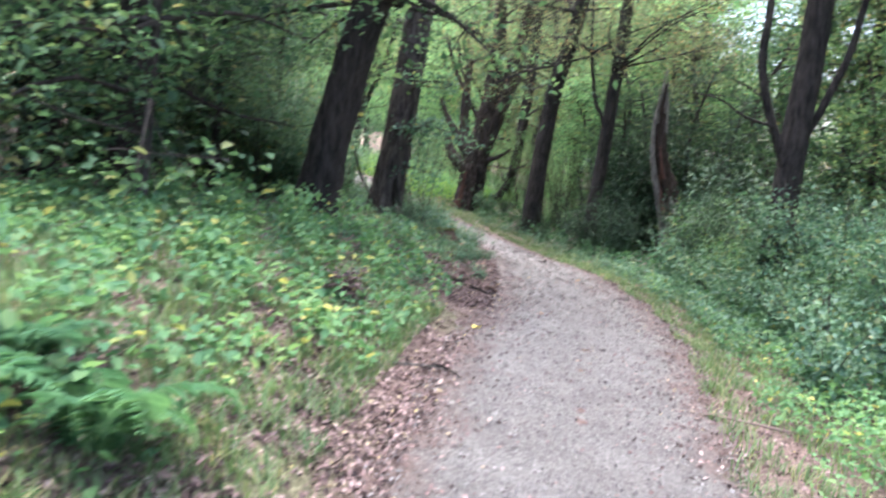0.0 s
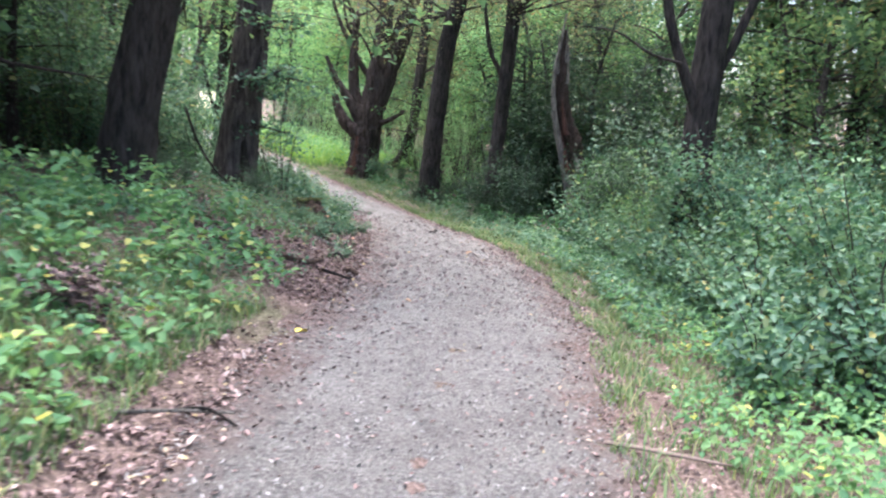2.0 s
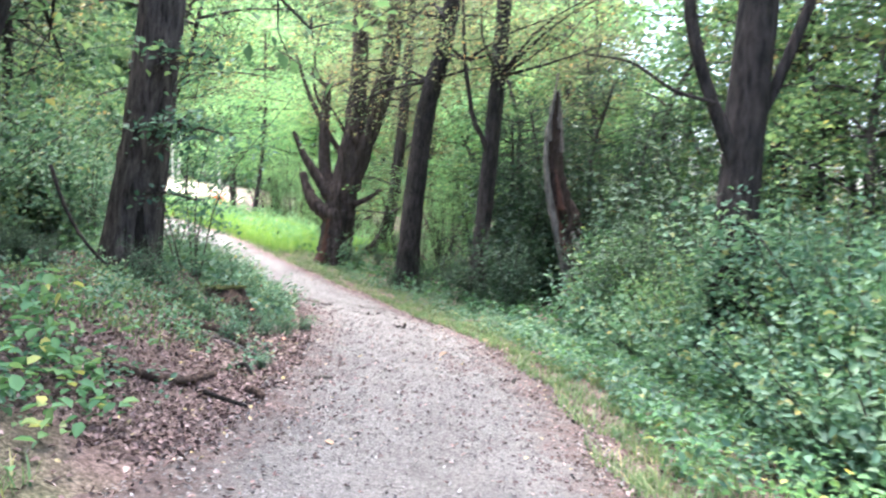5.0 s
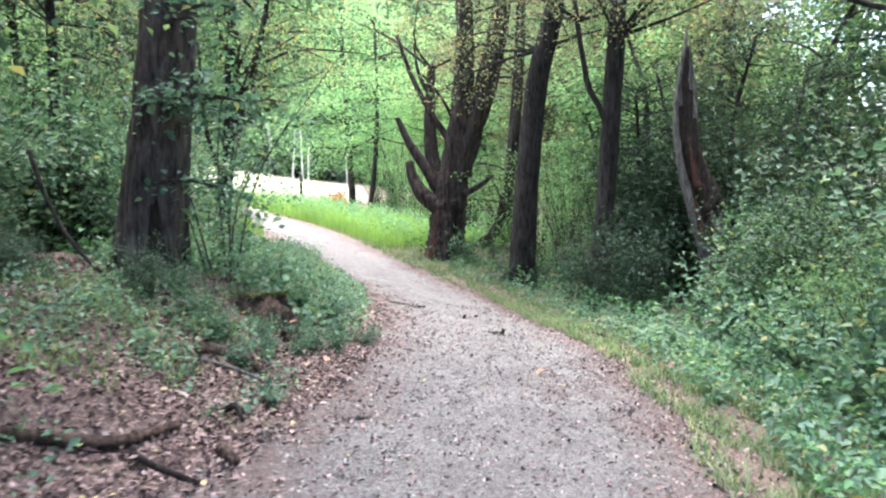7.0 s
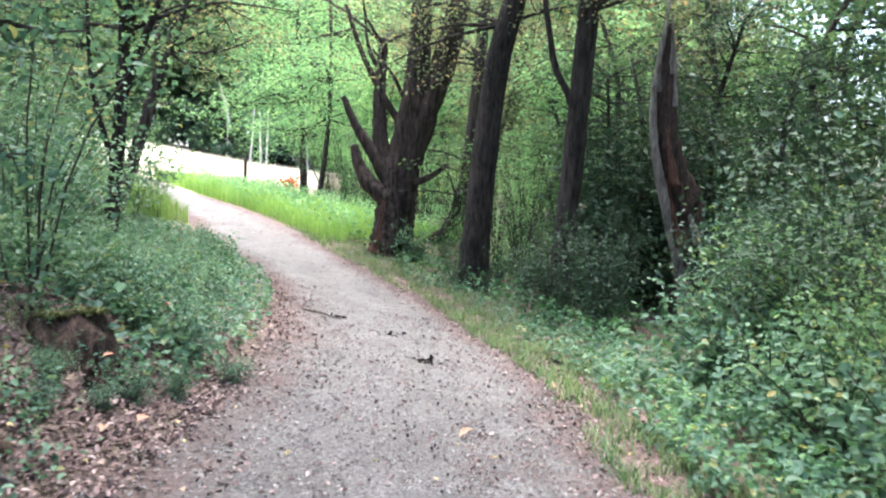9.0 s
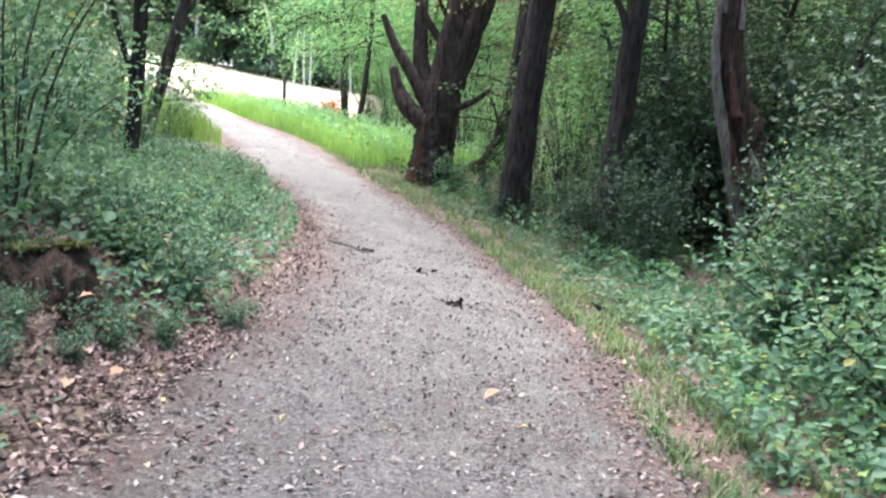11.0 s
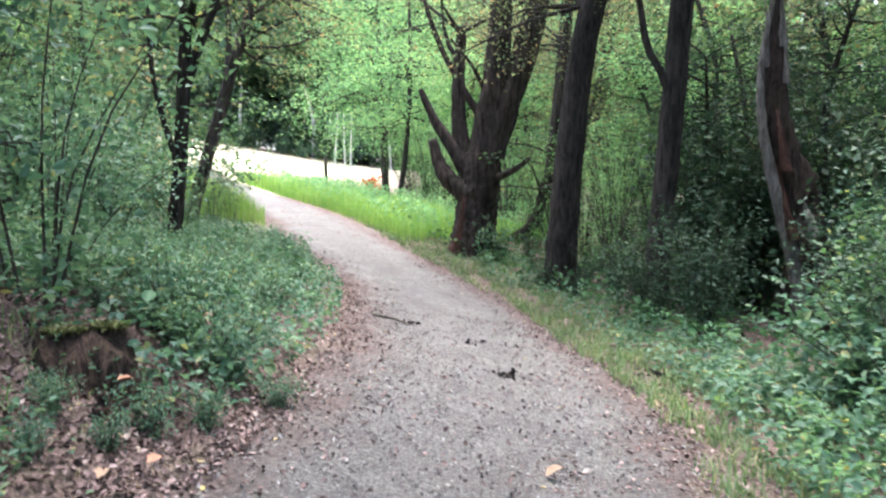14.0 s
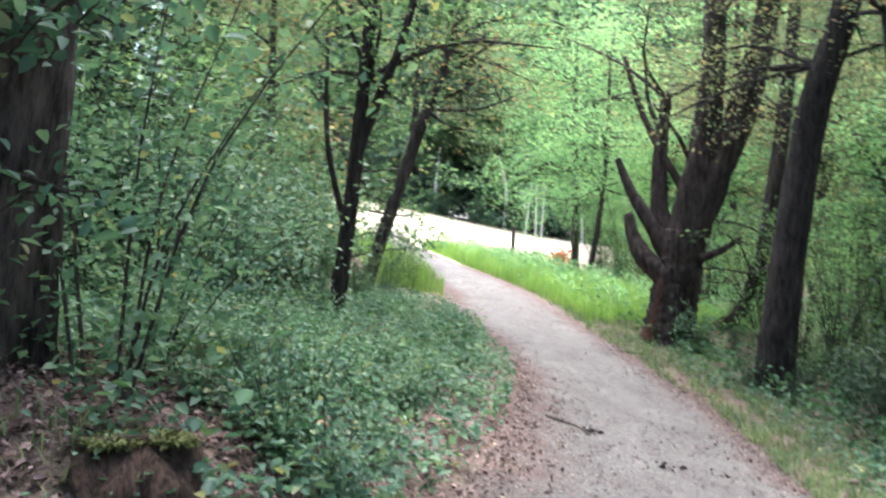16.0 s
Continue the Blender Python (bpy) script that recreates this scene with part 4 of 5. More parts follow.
plant(slender, [at(-1.5, 12.95), at(-1.9, 13.6), at(-2.4, 14.1), at(-2.9, 14.2), at(-2.6, 15.2), at(-3.2, 14.9)], own, 0.65, 0.95, 9)
small_dark = [at(x, y) for x, y in ((2.9, 18.6), (3.3, 17.6), (3.9, 18.6), (2.5, 19.4), (3.6, 16.4), (3.3, 19.3), (4.3, 19.6), (2.4, 17.6), (4.2, 17.3), (2.9, 16.8), (1.9, 20.4), (2.6, 20.6))]
for p in small_dark:
    m = pose(*p, own.normal(0, 6), own.normal(0, 6), own.uniform(0, 360)) @ Matrix.Scale(own.uniform(0.5, 0.75), 4)
    if not before_snag(p):
        copy_thing(dark_bush, m)
aside = spots(44, 12.0, 19.5, 1.9, 4.4, own)
aside = aside[aside[:, 0] > 0.8 + 0.26 * (aside[:, 1] - 9.5) + 0.8]
for n, p in enumerate(aside):
    copy_thing((dark_bush, tall_bush)[n % 2], pose(*p, own.normal(0, 6), own.normal(0, 6), own.uniform(0, 360)) @ Matrix.Scale((0.65, 0.6)[n % 2] * own.uniform(0.85, 1.15), 4))
for n in range(11):
    p = at(own.uniform(-2.9, -1.4), own.uniform(11.3, 12.0))
    copy_thing(dark_bush, pose(*p, own.normal(0, 8), own.normal(0, 8), own.uniform(0, 360)) @ Matrix.Scale(own.uniform(0.12, 0.19), 4))
for x, y, grow in ((-0.98, 11.62, 0.27), (-0.75, 11.85, 0.2), (-1.2, 11.85, 0.34), (-0.62, 12.15, 0.2), (-1.45, 12.05, 0.34), (-0.9, 12.15, 0.2), (-0.5, 12.75, 0.26), (-0.4, 13.3, 0.24), (-0.75, 11.3, 0.22), (-0.4, 10.9, 0.16)):
    copy_thing(low_bush, pose(*at(x, y), own.normal(0, 8), own.normal(0, 8), own.uniform(0, 360)) @ Matrix.Scale(grow, 4))
# dark leaves round these trunk feet stand in for the canopy's shade
for x, y, grow in ((0.95, 23.0, 0.32), (0.3, 23.25, 0.26), (1.45, 22.3, 0.34), (1.9, 21.9, 0.3), (0.8, 22.7, 0.22), (2.1, 20.9, 0.3), (-0.2, 25.9, 0.25)):
    copy_thing(dark_bush, pose(*at(x, y), own.normal(0, 6), own.normal(0, 6), own.uniform(0, 360)) @ Matrix.Scale(grow, 4))
for x, y in ((-0.75, 25.7), (4.4, 19.9), (4.9, 20.4)):
    copy_thing(low_bush, pose(*at(x, y), 0, 0, own.uniform(0, 360)) @ Matrix.Scale(own.uniform(0.7, 1.2), 4))
plant(reed_bush, np.concatenate([[at(x, y) for x, y in ((1.3, 24.9), (1.7, 25.6), (0.9, 26.2), (0.2, 27.6), (-0.4, 28.2), (1.4, 27.2), (2.4, 26.0), (-2.0, 29.6), (-1.2, 30.6), (0.4, 30.4), (-2.8, 31.4), (3.2, 28), (-3.4, 33.5), (-2.2, 34.5), (1.5, 24.2))], spots(10, 26, 36, 4.5, 9, own)]), own)
for x, y in ((-4.75, 36.8), (-4.2, 36.0), (-3.7, 35.0), (-4.9, 38.5), (-3.2, 33.8), (-5.3, 40.5), (-5.9, 43.0)):
    copy_thing(reed_bush, pose(*at(x, y), 0, 0, own.uniform(0, 360)) @ Matrix.Scale(own.uniform(0.9, 1.3), 4))
# far fringe under the trees beyond the meadow
for n in range(26):
    x = -56 + 2.2 * n + own.normal(0, 0.6)
    copy_thing((tall_bush, dark_bush, mid_bush)[n % 3], pose(*at(x, 80 + 0.05 * abs(x + 20) + own.uniform(-1, 3)), 0, 0, own.uniform(0, 360)) @ Matrix.Scale(own.uniform(0.9, 1.9), 4))
red = shrub("red_shrub", "small shrub with orange-red leaves at the meadow's edge", 86, 0.6, 7, 14, 0.10, RED_LEAF, 0.5)
red.matrix_basis = pose(*at(-8.9, 45.0)) @ Matrix.Scale(1.5, 4)

# ---- low growth ----


def stuff(name, shape, mat, label, category):
    return tagged(mesh(name, shape, mat), label, category, kind="stuff")


def raised(places, lo, hi, own):
    out = places.copy()
    out[:, 2] += own.uniform(lo, hi, len(out))
    return out


own = np.random.default_rng(101)
herb = np.concatenate([raised(spots(6500, 3.5, 9, 0.7, 3.6, own, 0.5, 0.7), 0.08, 0.42, own), raised(spots(3500, 6.8, 9.4, -4.5, -0.5, own, 0.7, 0.6), 0.08, 0.42, own), raised(spots(8500, 4.5, 8.6, -4.2, -0.3, own, 0.5, 0.7), 0.03, 0.22, own), raised(spots(8000, 1.2, 5.2, -4.5, -0.6, own, 0.5, 0.6), 0.02, 0.17, own),
                       raised(spots(14000, 1, 11, 0.3, 3.0, own, 0.35), 0.03, 0.3, own), raised(spots(4500, 10, 15, 0.4, 1.5, own, 0.7, 0.6), 0.03, 0.26, own)])
stuff("ground_cover", leaves(herb, np.where(herb[:, 0] > 0.8, 0.05, 0.072), 0.7, 0.8, own=own), LEAF_HERB, "yellow-green leafy ground cover beside the trail", "ground cover")
ivy = np.concatenate([raised(spots(8500, 9, 16, 0.35, 1.7, own, 0.4, 0.6), 0.03, 0.28, own), raised(spots(6000, 14, 24, 0.45, 1.7, own, 0.6, 0.6), 0.03, 0.25, own), raised(spots(2400, 10.2, 12.0, -1.6, -0.15, own, 0.85, 0.5), 0.02, 0.13, own), raised(spots(17000, 12.8, 25, -2.2, -0.12, own, 0.3), 0.03, 0.22, own), raised(spots(9000, 7.5, 13, -3.5, -0.5, own, 0.7), 0.03, 0.2, own), raised(spots(5500, 5.5, 9.3, -3.5, -0.3, own, 0.75, 0.5, 6), 0.02, 0.14, own), raised(spots(2500, 13, 22, 1.2, 4.0, own, 0.6), 0.05, 0.3, own)])
stuff("ground_cover", leaves(ivy, np.where((ivy[:, 0] < 0) & (ivy[:, 1] < 12.6), 0.042, 0.062), 0.65, 0.75, own=own), LEAF_BLUE, "bluish-green leafy ground cover on the bank", "ground cover")
broad = np.concatenate([raised(spots(2500, 22, 28, 0.8, 5, own, 0.4, 0.9), 0.03, 0.35, own), raised(spots(5500, 11, 23, 0.9, 4.2, own, 0.45, 0.9), 0.03, 0.45, own), raised(spots(700, 3, 12, 1.4, 3.5, own, 0.6, 0.9), 0.05, 0.4, own), raised(spots(2200, 13, 22, -2.8, -0.5, own, 0.7, 0.9), 0.05, 0.3, own)])
stuff("ground_cover", leaves(broad, 0.1, 0.65, 0.75, own=own), leaf_material("broad_shade_leaves", [(0, (0.03, 0.075, 0.04)), (0.7, (0.05, 0.12, 0.06)), (1, (0.09, 0.17, 0.075))], 0.3, 0.55), "broad dark-green leaves of shade plants", "ground cover")
blade = np.concatenate([spots(9000, -5, 7, -9, -0.6, own, 0.6, 0.9), spots(8000, -5, 7, 0.6, 7, own, 0.6, 0.9), spots(8000, 7, 21, -0.05, 0.7, own, 0.5, 0.5), spots(24000, -1, 26, -0.1, 1.1, own, 0.5, 0.5), spots(52000, 0.5, 7.5, -4.2, -0.25, own, 0.2, 0.7), spots(5000, 9, 13, -2.5, -0.6, own, 0.6), spots(9000, 23, 27, 0.0, 4.5, own), spots(5000, 15, 23, 0.6, 2.4, own, 0.4)])
stuff("grass", blades(blade, 0.11, own, 0.9), GRASS, "thin short grass along the trail's edges", "grass")
tall = np.concatenate([spots(26000, 25.5, 37, 0.15, 4.0, own), spots(5000, 26, 34, -1.5, -0.1, own)])
weeds = raised(spots(14000, 25.5, 36, 0.3, 4.2, own, 0.3, 1.0), 0.1, 0.65, own)
stuff("ground_cover", leaves(weeds, 0.09, 0.5, 0.6, own=own, full=False), LEAF_BRIGHT, "leafy bright green weeds at the meadow's edge", "ground cover")
stuff("tall_grass", blades(tall, 0.5, own, 0.25), GRASS_SUN, "tall grass at the meadow's edge, its green brightened for sunlight", "grass")
mead = np.c_[own.uniform(-60, -5, 30000), own.uniform(36, 80, 30000)]
mead = mead[mead[:, 0] < -6.2 - 0.25 * (mead[:, 1] - 36)]
mead = np.c_[mead, ground_height(mead[:, 0], mead[:, 1])]
stuff("dry_grass", blades(mead, 0.3, own, 0.5), scatter_material("straw", [(0, (0.4, 0.36, 0.2)), (1, (0.7, 0.64, 0.46))]), "pale dry grass of the sunlit meadow", "grass")


def fern(seed, fronds, length):
    own = np.random.default_rng(seed)
    ob = thing("fern", (0, 0, 0), "arching green fern beside the trail", "fern", "ferns")
    for n in range(fronds):
        a, l = 6.28 * n / fronds + own.normal(0, 0.2), length * own.uniform(0.75, 1.15)
        out = np.array([np.cos(a), np.sin(a), 0])
        line = curve_through([(0, 0, 0), out * l * 0.35 + (0, 0, l * 0.5), out * l * 0.75 + (0, 0, l * 0.55), out * l + (0, 0, l * 0.32)], 50)
        frond = mesh("frond", tube(line[::7], 0.006, 0.002, 4, 8, 0, 0, 1), LEAF_FERN, ob)
        across_way = np.array([-out[1], out[0], 0])
        u = np.linspace(0, 1, 50)[4:]
        pieces = []
        for sign in (-1, 1):
            p = line[4:]
            way = across_way * sign + out * 0.35 + np.array([0, 0, -0.1])
            size = l * 0.26 * np.sin(np.pi * (0.12 + 0.88 * u)) ** 0.8 + 0.01
            v, f = leaves(p, 1.0, 0.17, 0.97, np.tile(way, (len(p), 1)), np.random.default_rng(seed + n), loose=0.1)
            v = v.reshape(-1, 6, 3)
            v = p[:, None] + (v - p[:, None]) * size[:, None, None]
            pieces.append((v.reshape(-1, 3), f))
        tagged(mesh("leaf_blade", joined(pieces), LEAF_FERN, frond), kind="stuff")
    return ob


plant(fern(111, 9, 0.75), [at(-1.5, 2.5), at(-1.9, 2.8), at(3.2, 6.9), at(3.6, 8.0), at(2.9, 7.8)], own, 0.62, 0.8)

# ---- litter, chips, sticks ----
dead = np.concatenate([spots(3500, 13, 25, -0.7, 0.08, own), spots(6000, 2.2, 5.2, -1.5, -0.05, own, 0.6, 0.45, 8), spots(7000, 0.2, 5, -1.3, 0.1, own, 0.35, 0.5), spots(4500, 1.5, 6.5, -0.8, 0.1, own, 0.1), spots(7000, 0, 12.5, -2.8, -0.05, own, 0.3), spots(27000, 8, 14, -3.2, 0.05, own, 0.0), spots(2500, 0, 26, -0.35, 0.5, own), spots(700, 0, 22, -2.2, -1.0, own), spots(4500, 0, 18, -0.1, 1.2, own)])
dead = np.concatenate([dead, spots(5000, -5, 8, -9, -2, own, 0.3, 0.8), spots(4000, -5, 6, 1, 8, own, 0.3, 0.8)])
dead[:, 2] += 0.022
stuff("fallen_leaves", leaves(dead, 0.034, 0.58, 0.76, own=own), LITTER, "brown and pinkish fallen leaves on the bank and trail edges", "leaf litter")

large = np.concatenate([spots(650, 8.5, 14, -2.4, 0.1, own, 0.2, 0.6), spots(350, 0.5, 8, -1.8, 0.1, own), spots(250, 9, 18, -0.1, 0.9, own)])
large[:, 2] += 0.028
stuff("fallen_leaves", leaves(large, 0.055, 0.5, 0.6, own=own), scatter_material("large_dry_leaves", [(0, (0.07, 0.045, 0.035)), (0.4, (0.19, 0.13, 0.11)), (0.8, (0.3, 0.23, 0.2)), (0.93, (0.36, 0.3, 0.27)), (1, (0.42, 0.34, 0.12))]), "large curled dry leaves lying in the litter", "leaf litter")


def chips(places, lo, hi, own):
    """Flat uneven chips, each a squashed eight-sided stone."""
    n = len(places)
    v = np.array([(1, 0, 0), (0, 1, 0), (-1, 0, 0), (0, -1, 0), (0, 0, 1), (0, 0, -1)], float)
    f = np.array([(0, 1, 4), (1, 2, 4), (2, 3, 4), (3, 0, 4), (1, 0, 5), (2, 1, 5), (3, 2, 5), (0, 3, 5)])
    size = own.uniform(lo, hi, (n, 1, 1)) ** 1.0 * own.uniform(0.5, 1.4, (n, 6, 1))
    a = own.uniform(0, 6.28, n)
    c, s = np.cos(a), np.sin(a)
    zero, one = 0 * c, 0 * c + 1
    turn = np.stack([np.stack([c, -s * 0.6, zero], -1), np.stack([s, c * 0.6, zero], -1), np.stack([zero, zero, one * 0.3], -1)], 1)
    w = np.einsum("nij,nkj->nki", turn, v[None] * size) + places[:, None]
    return w.reshape(-1, 3), (np.arange(n)[:, None, None] * 6 + f).reshape(-1, 3)


def on_trail(count, y0, y1, own, edge=1.0):
    """Places on the trail; edge below 1 crowds them towards its sides."""
    i = own.choice(np.flatnonzero((MIDDLE[:, 1] >= y0) & (MIDDLE[:, 1] <= y1)), count)
    u = own.uniform(-1, 1, count)
    u = np.sign(u) * np.abs(u) ** edge * 1.05
    xy = MIDDLE[i, :2] + RIGHT[i] * (u * MIDDLE[i, 3])[:, None] + ALONG[i] * own.uniform(-0.1, 0.1, (count, 1))
    return np.c_[xy, ground_height(xy[:, 0], xy[:, 1]) + 0.02]


grit = np.concatenate([on_trail(16000, 2, 15, own), on_trail(2000, 15, 24, own)])
stuff("fallen_leaves", leaves(np.concatenate([on_trail(6500, 1, 24, own, 0.3), on_trail(1500, 1, 24, own), on_trail(900, 9, 16, own)]), 0.034, 0.6, 0.85, own=own), LITTER, "small brown leaves scattered on the trail", "leaf litter")
stuff("gravel_flakes", leaves(np.concatenate([on_trail(20000, 2, 19, own), on_trail(5000, 9, 15, own)]), 0.027, 0.55, 0.9, own=own, full=False), CHIPS, "flat bark and stone flakes on the trail", "gravel")
stuff("gravel_chips", chips(grit, 0.003, 0.012, own), CHIPS, "small stone and bark chips on the trail", "gravel")


def stick(points, r0, r1, label, mat=TWIG, seed=1, name="stick"):
    pts = np.array([at(x, y, lift) for x, y, lift in points])
    ob = thing(name, pts[0], label, "stick")
    mesh("branch", moved(tube(pts, r0, r1, 7, 10, 0.15, 0, seed), pts[0]), mat, ob)
    return ob


stick([(1.42, 6.0, 0.03), (1.7, 5.85, 0.05), (2.0, 5.75, 0.04)], 0.012, 0.008, "thin weathered stick in the verge grass", TWIG, 1)
stick([(-0.85, 5.2, 0.03), (-0.6, 5.35, 0.06), (-0.4, 5.5, 0.04)], 0.010, 0.006, "short pale stick at the trail's edge", BARK_PALE, 2)
stick([(-0.62, 5.42, 0.03), (-0.5, 5.4, 0.07), (-0.36, 5.36, 0.03)], 0.012, 0.006, "dark rotten bark scrap at the trail's edge", HOLLOW, 3)
stick([(-0.98, 11.2, 0.05), (-0.8, 11.3, 0.07), (-0.6, 11.38, 0.03)], 0.038, 0.026, "split piece of brown rotting wood", STUMP_WOOD, 4, "wood_piece")
stick([(-0.55, 9.6, 0.03), (-0.4, 9.53, 0.045), (-0.22, 9.5, 0.03)], 0.018, 0.010, "dark short stick at the trail's edge", HOLLOW, 5)
stick([(-1.0, 17.4, 0.04), (-0.75, 17.3, 0.05), (-0.55, 17.1, 0.04)], 0.02, 0.01, "pale forked twig lying on the trail", BARK_PALE, 6)
stick([(1.7, 16.9, 0.03), (1.85, 16.6, 0.05), (1.95, 16.4, 0.03)], 0.02, 0.01, "thin dark root along the trail's edge", HOLLOW, 8)
stick([(-0.3, 9.95, 0.03), (-0.24, 9.85, 0.06), (-0.18, 9.8, 0.04)], 0.035, 0.025, "dark rotten log end at the trail's edge", STUMP_WOOD, 12, "wood_piece")
stick([(-0.9, 11.1, 0.03), (-0.66, 11.18, 0.04), (-0.45, 11.2, 0.03)], 0.016, 0.008, "pale strip of split wood in leaf litter", BARK_PALE, 13)
stick([(-0.5, 10.5, 0.03), (-0.42, 10.42, 0.09), (-0.36, 10.36, 0.05)], 0.022, 0.01, "dark upturned root in leaf litter", HOLLOW, 14)
stick([(-2.36, 11.7, 0.95), (-2.22, 11.7, 0.55), (-2.02, 11.72, 0.25), (-1.78, 11.75, 0.04)], 0.016, 0.012, "dark bent dead branch leaning on the bank", BARK_DARK, 15)
stick([(1.28, 18.3, 0.04), (1.6, 18.4, 0.06), (1.95, 18.5, 0.05)], 0.03, 0.02, "pale fallen branch in the verge", TWIG, 9)
stick([(0.03, 10.86, 0.02), (0.08, 10.92, 0.03), (0.14, 11.0, 0.02)], 0.022, 0.012, "grey stone-like bark piece on the trail", BARK_PALE, 10)
stick([(-0.95, 9.25, 0.02), (-0.65, 9.55, 0.035), (-0.54, 10.0, 0.03)], 0.034, 0.024, "fallen grey branch lying in leaf litter", STUMP_WOOD, 11, "log")

base = at(-1.07, 12.66)
stump = thing("stump", base, "low rotting tree stump with a mossy top", "stump")
wood, faces = tube([base - (0, 0, 0.35), base + (0, 0, 0.0), base + (0.01, 0, 0.2)], 0.27, 0.2, 34, 18, 0.05, 0.25, 12)
around = np.arctan2(wood[:, 1] - base[1], wood[:, 0] - base[0])
swell = 1 + 0.16 * np.sin(3 * around + 0.6) + 0.09 * np.sin(5 * around + 2.0) + 0.05 * np.sin(9 * around)
wood[:, :2] = base[:2] + (wood[:, :2] - base[:2]) * np.clip(swell, 0.75, 1.25)[:, None]
# rotted away towards the trail
away = np.clip((wood[:, :2] - base[:2]) @ np.array([0.75, -0.66]) / 0.2, 0, 1)
wood[:, 2] -= away * np.clip((wood[:, 2] - base[2] + 0.05) / 0.25, 0, 1) * 0.16 * (1 + 0.4 * np.sin(7 * around))
wood[-1, 2] -= 0.05
mesh("wood", moved((wood, faces), base), STUMP_WOOD, stump)
turn, far = own.uniform(0, 6.28, 3200), 0.185 * np.sqrt(own.uniform(0, 1, 3200))
flat = np.c_[far * np.cos(turn), far * np.sin(turn)]
flat = flat[flat @ np.array([0.75, -0.66]) < 0.05 + 0.04 * np.sin(3 * turn)]
cushion = base + np.c_[flat, own.uniform(-0.004, 0.01, len(flat))] + (0.01, 0, 0.2)
mesh("moss", moved(leaves(cushion, 0.022, 0.6, 0.9, own=own), base), MOSS, stump, "olive-green moss cushion")
for n in range(9):
    dx, dy = 0.1 + own.uniform(0, 0.26), -0.12 - own.uniform(0, 0.2)
    foot = at(base[0] + dx, base[1] + dy, 0.01)
    tip = foot + (own.uniform(-0.1, 0.1), own.uniform(-0.1, 0.1), own.uniform(0.02, 0.13))
    mesh("rotten_chunk", moved(tube([foot - (0, 0, 0.04), (foot + tip) / 2, tip], 0.04, 0.012, 7, 7, 0.3, 0, 130 + n), base), (HEARTWOOD, STUMP_WOOD, ROTTEN)[n % 3], stump, "red-brown rotten wood")
for dx, dy, dz in ((0.02, -0.2, 0.02), (-0.06, -0.2, 0.05)):
    shelf = tube([base + (dx, dy, dz), base + (dx, dy, dz + 0.008)], 0.035, 0.028, 10, 4, 0.12, 0, int(dz * 300))
    mesh("bracket_fungus", moved(shelf, base), BARK_PALE, stump, "pale bracket fungus")
for x, y, grow in ((-1.0, 12.3, 0.16), (-0.62, 12.5, 0.3)):
    copy_thing(low_bush, pose(*at(x, y), 0, 0, own.uniform(0, 360)) @ Matrix.Scale(grow, 4))
post = thing("post", at(-7.81, 35.8), "dark wooden post at the meadow's edge", "post")
base = at(-7.81, 35.8)
mesh("shaft", moved(tube([base - (0, 0, 0.2), base + (0, 0, 0.7), (base[0], base[1], 2.87)], 0.06, 0.055, 8, 6, 0.04, 0, 2), base), POST, post)


def big_leaf(x, y, size, label, mat, lift=0.03):
    p = at(x, y, lift)
    own = np.random.default_rng(int(abs(x * 100) + y * 10))
    ob = mesh("fallen_leaf", leaves(np.zeros((1, 3)), size, 0.75, 0.9, own=own), mat)
    ob.location = p
    return tagged(ob, label, "leaf", "single fallen leaves")


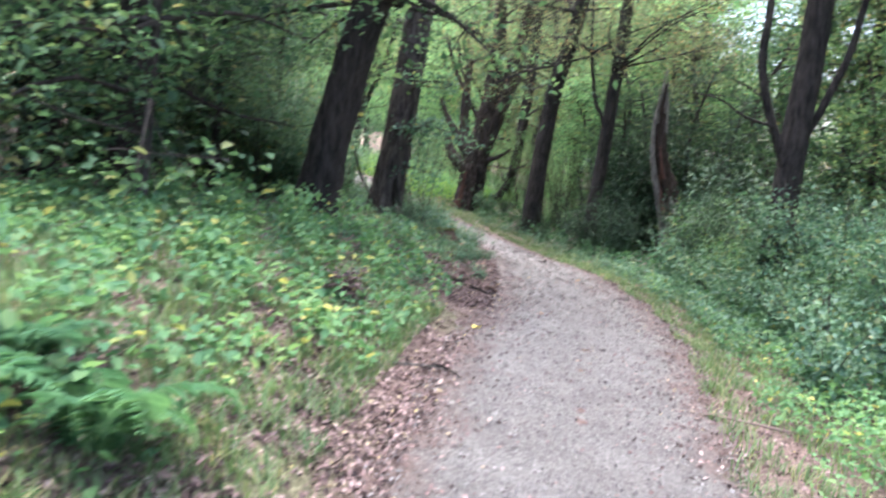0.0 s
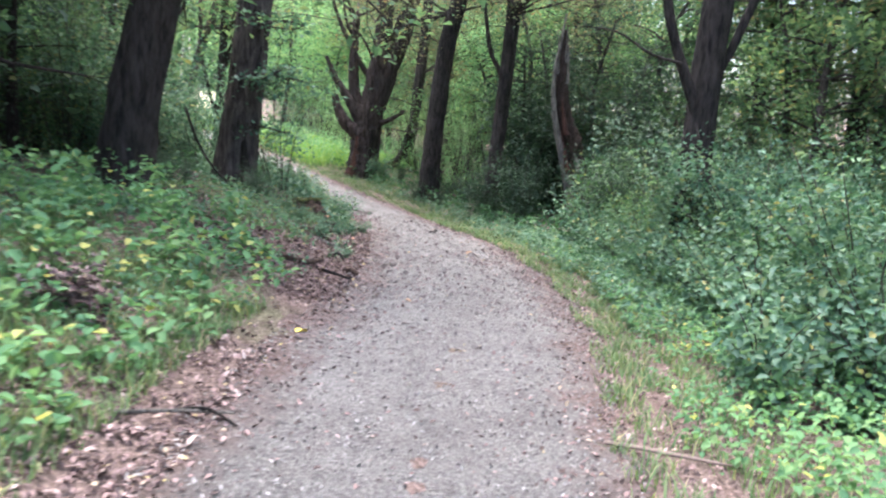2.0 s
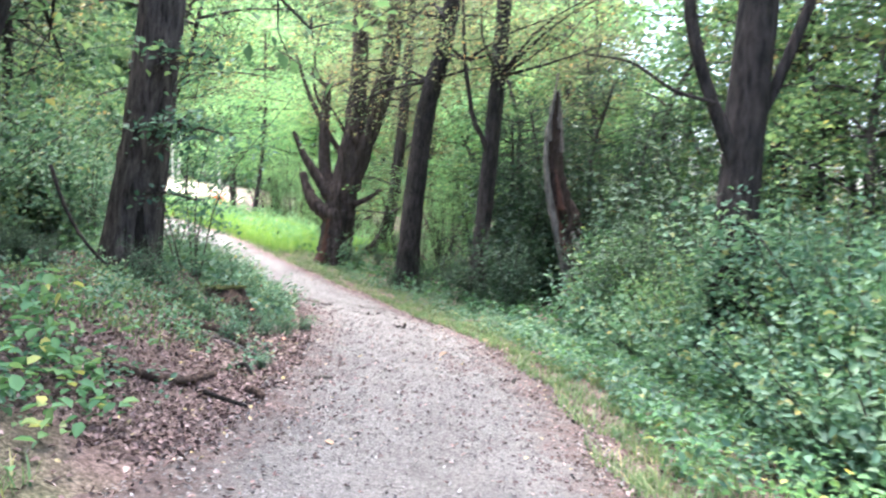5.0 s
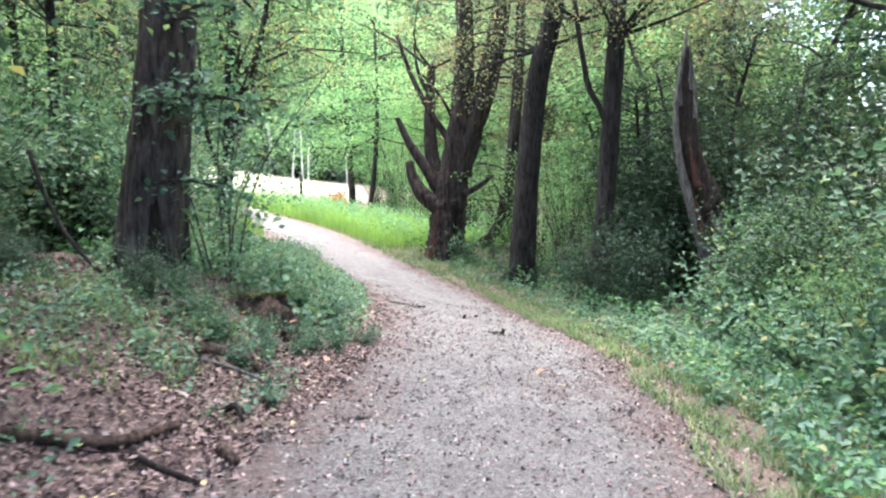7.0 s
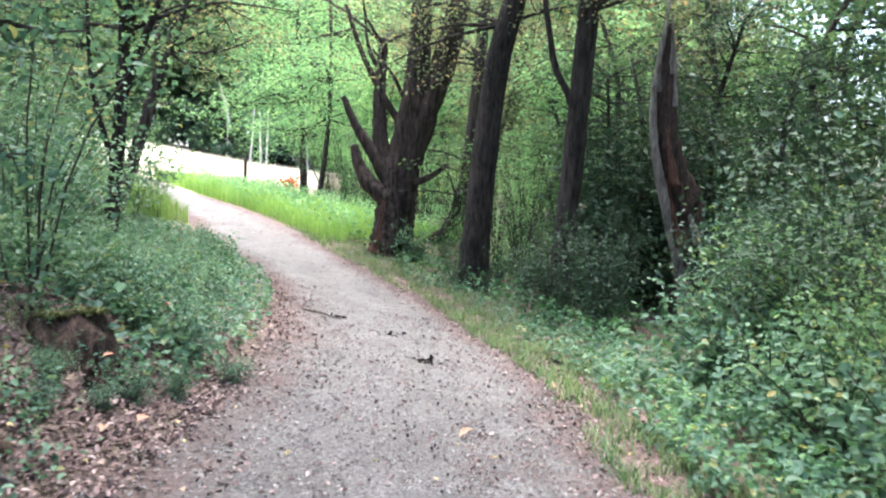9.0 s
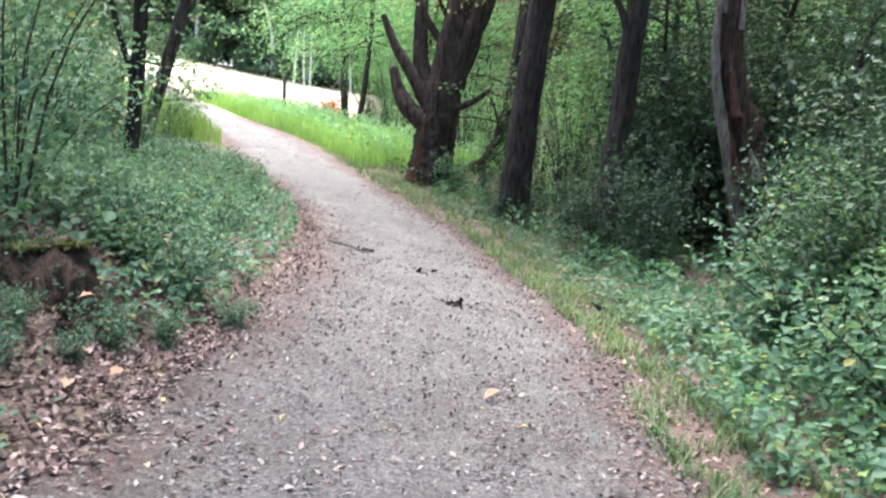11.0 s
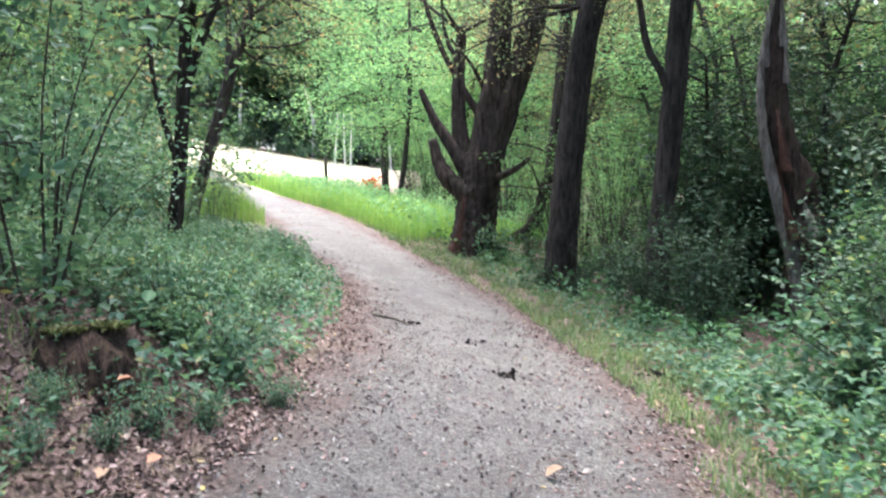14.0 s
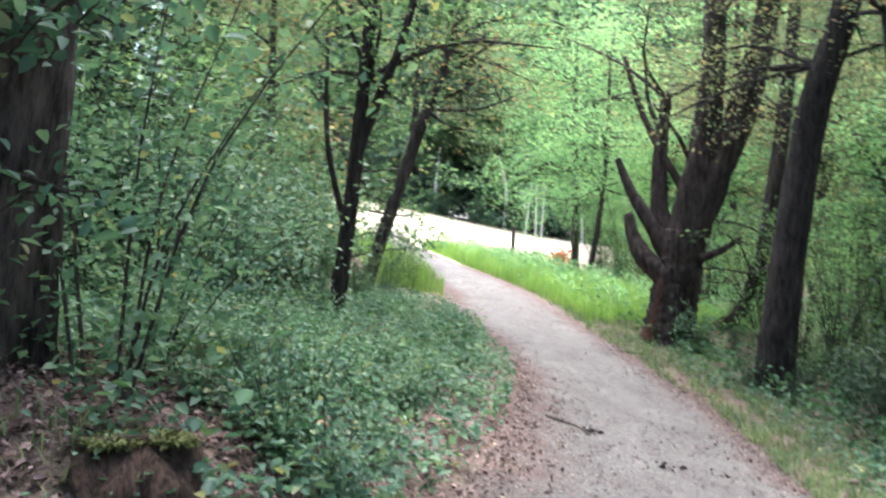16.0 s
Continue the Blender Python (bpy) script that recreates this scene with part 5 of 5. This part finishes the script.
TAN = scatter_material("tan_leaf", [(0, (0.24, 0.16, 0.10)), (1, (0.32, 0.22, 0.15))])
ORANGE = scatter_material("orange_leaf", [(0, (0.27, 0.125, 0.07)), (1, (0.33, 0.18, 0.12))])
PALE = scatter_material("pale_leaf", [(0, (0.2, 0.185, 0.165)), (1, (0.27, 0.25, 0.225))])
for x, y, size, mat, lift, label in ((-0.8, 12.5, 0.065, ORANGE, 0.16, "orange-brown curled dead leaf beside the stump"), (-0.42, 12.1, 0.065, ORANGE, 0.06, "orange-brown dead leaf in the litter"),
                                     (-0.95, 13.6, 0.065, ORANGE, 0.25, "orange-brown dead leaf among green shrubs"), (1.19, 14.98, 0.085, PALE, 0.03, "pale dry leaf lying on the trail"),
                                     (1.24, 13.26, 0.085, PALE, 0.03, "pale dry leaf lying on the trail"), (1.05, 13.1, 0.085, TAN, 0.03, "tan dry leaf lying on the trail"),
                                     (0.5, 11.6, 0.045, PALE, 0.03, "small pale dry leaf on the trail"), (-0.5, 11.9, 0.08, TAN, 0.03, "tan dry leaf at the trail's edge"), (1.7, 12.0, 0.1, PALE, 0.03, "pale dry leaf at the trail's edge"),
                                     (-0.35, 7.0, 0.1, scatter_material("yellow_leaf", [(0, (0.55, 0.45, 0.06)), (1, (0.6, 0.5, 0.1))]), 0.06, "bright yellow leaf at the trail's edge"),
                                     (-0.72, 10.1, 0.1, TAN, 0.04, "tan dry leaf in the litter"), (0.3, 9.0, 0.06, TAN, 0.03, "small tan leaf on the trail"), (1.6, 8.3, 0.09, TAN, 0.03, "tan dry leaf at the trail's edge")):
    big_leaf(x, y, size, label, mat, lift)

wilted = shrub("dead_plant", "clump of withered pinkish-brown stalks and leaves", 121, 0.35, 12, 16, 0.06, LITTER, 0.9)
wilted.matrix_basis = pose(*at(-1.32, 6.0)) @ Matrix.Scale(0.7, 4)
earth = np.c_[own.normal(1.3, 0.22, 1500), own.normal(12.75, 0.35, 1500)]
earth = np.c_[earth, ground_height(earth[:, 0], earth[:, 1]) + 0.02]
stuff("bark_crumbs", chips(earth, 0.004, 0.012, own), scatter_material("reddish_crumbs", [(0, (0.08, 0.05, 0.042)), (1, (0.21, 0.145, 0.125))]), "reddish-brown bark crumbs on the trail", "bark crumbs")
for x, y, n, wide in ((0.6, 15.3, 26, 0.09), (0.12, 16.6, 9, 0.05), (0.45, 17.1, 8, 0.05), (-0.6, 17.3, 12, 0.06), (1.75, 16.6, 16, 0.1)):
    foot = at(x, y, 0.022)
    heap = mesh("leaf_scraps", leaves(np.c_[own.normal(0, wide, n), own.normal(0, wide * 0.5, n), own.uniform(0, 0.025, n)], 0.05, 0.6, 0.5, own=own), HOLLOW)
    heap.location = foot
    tagged(heap, "little heap of dark curled dead leaves on the trail", "leaf litter", kind="stuff")
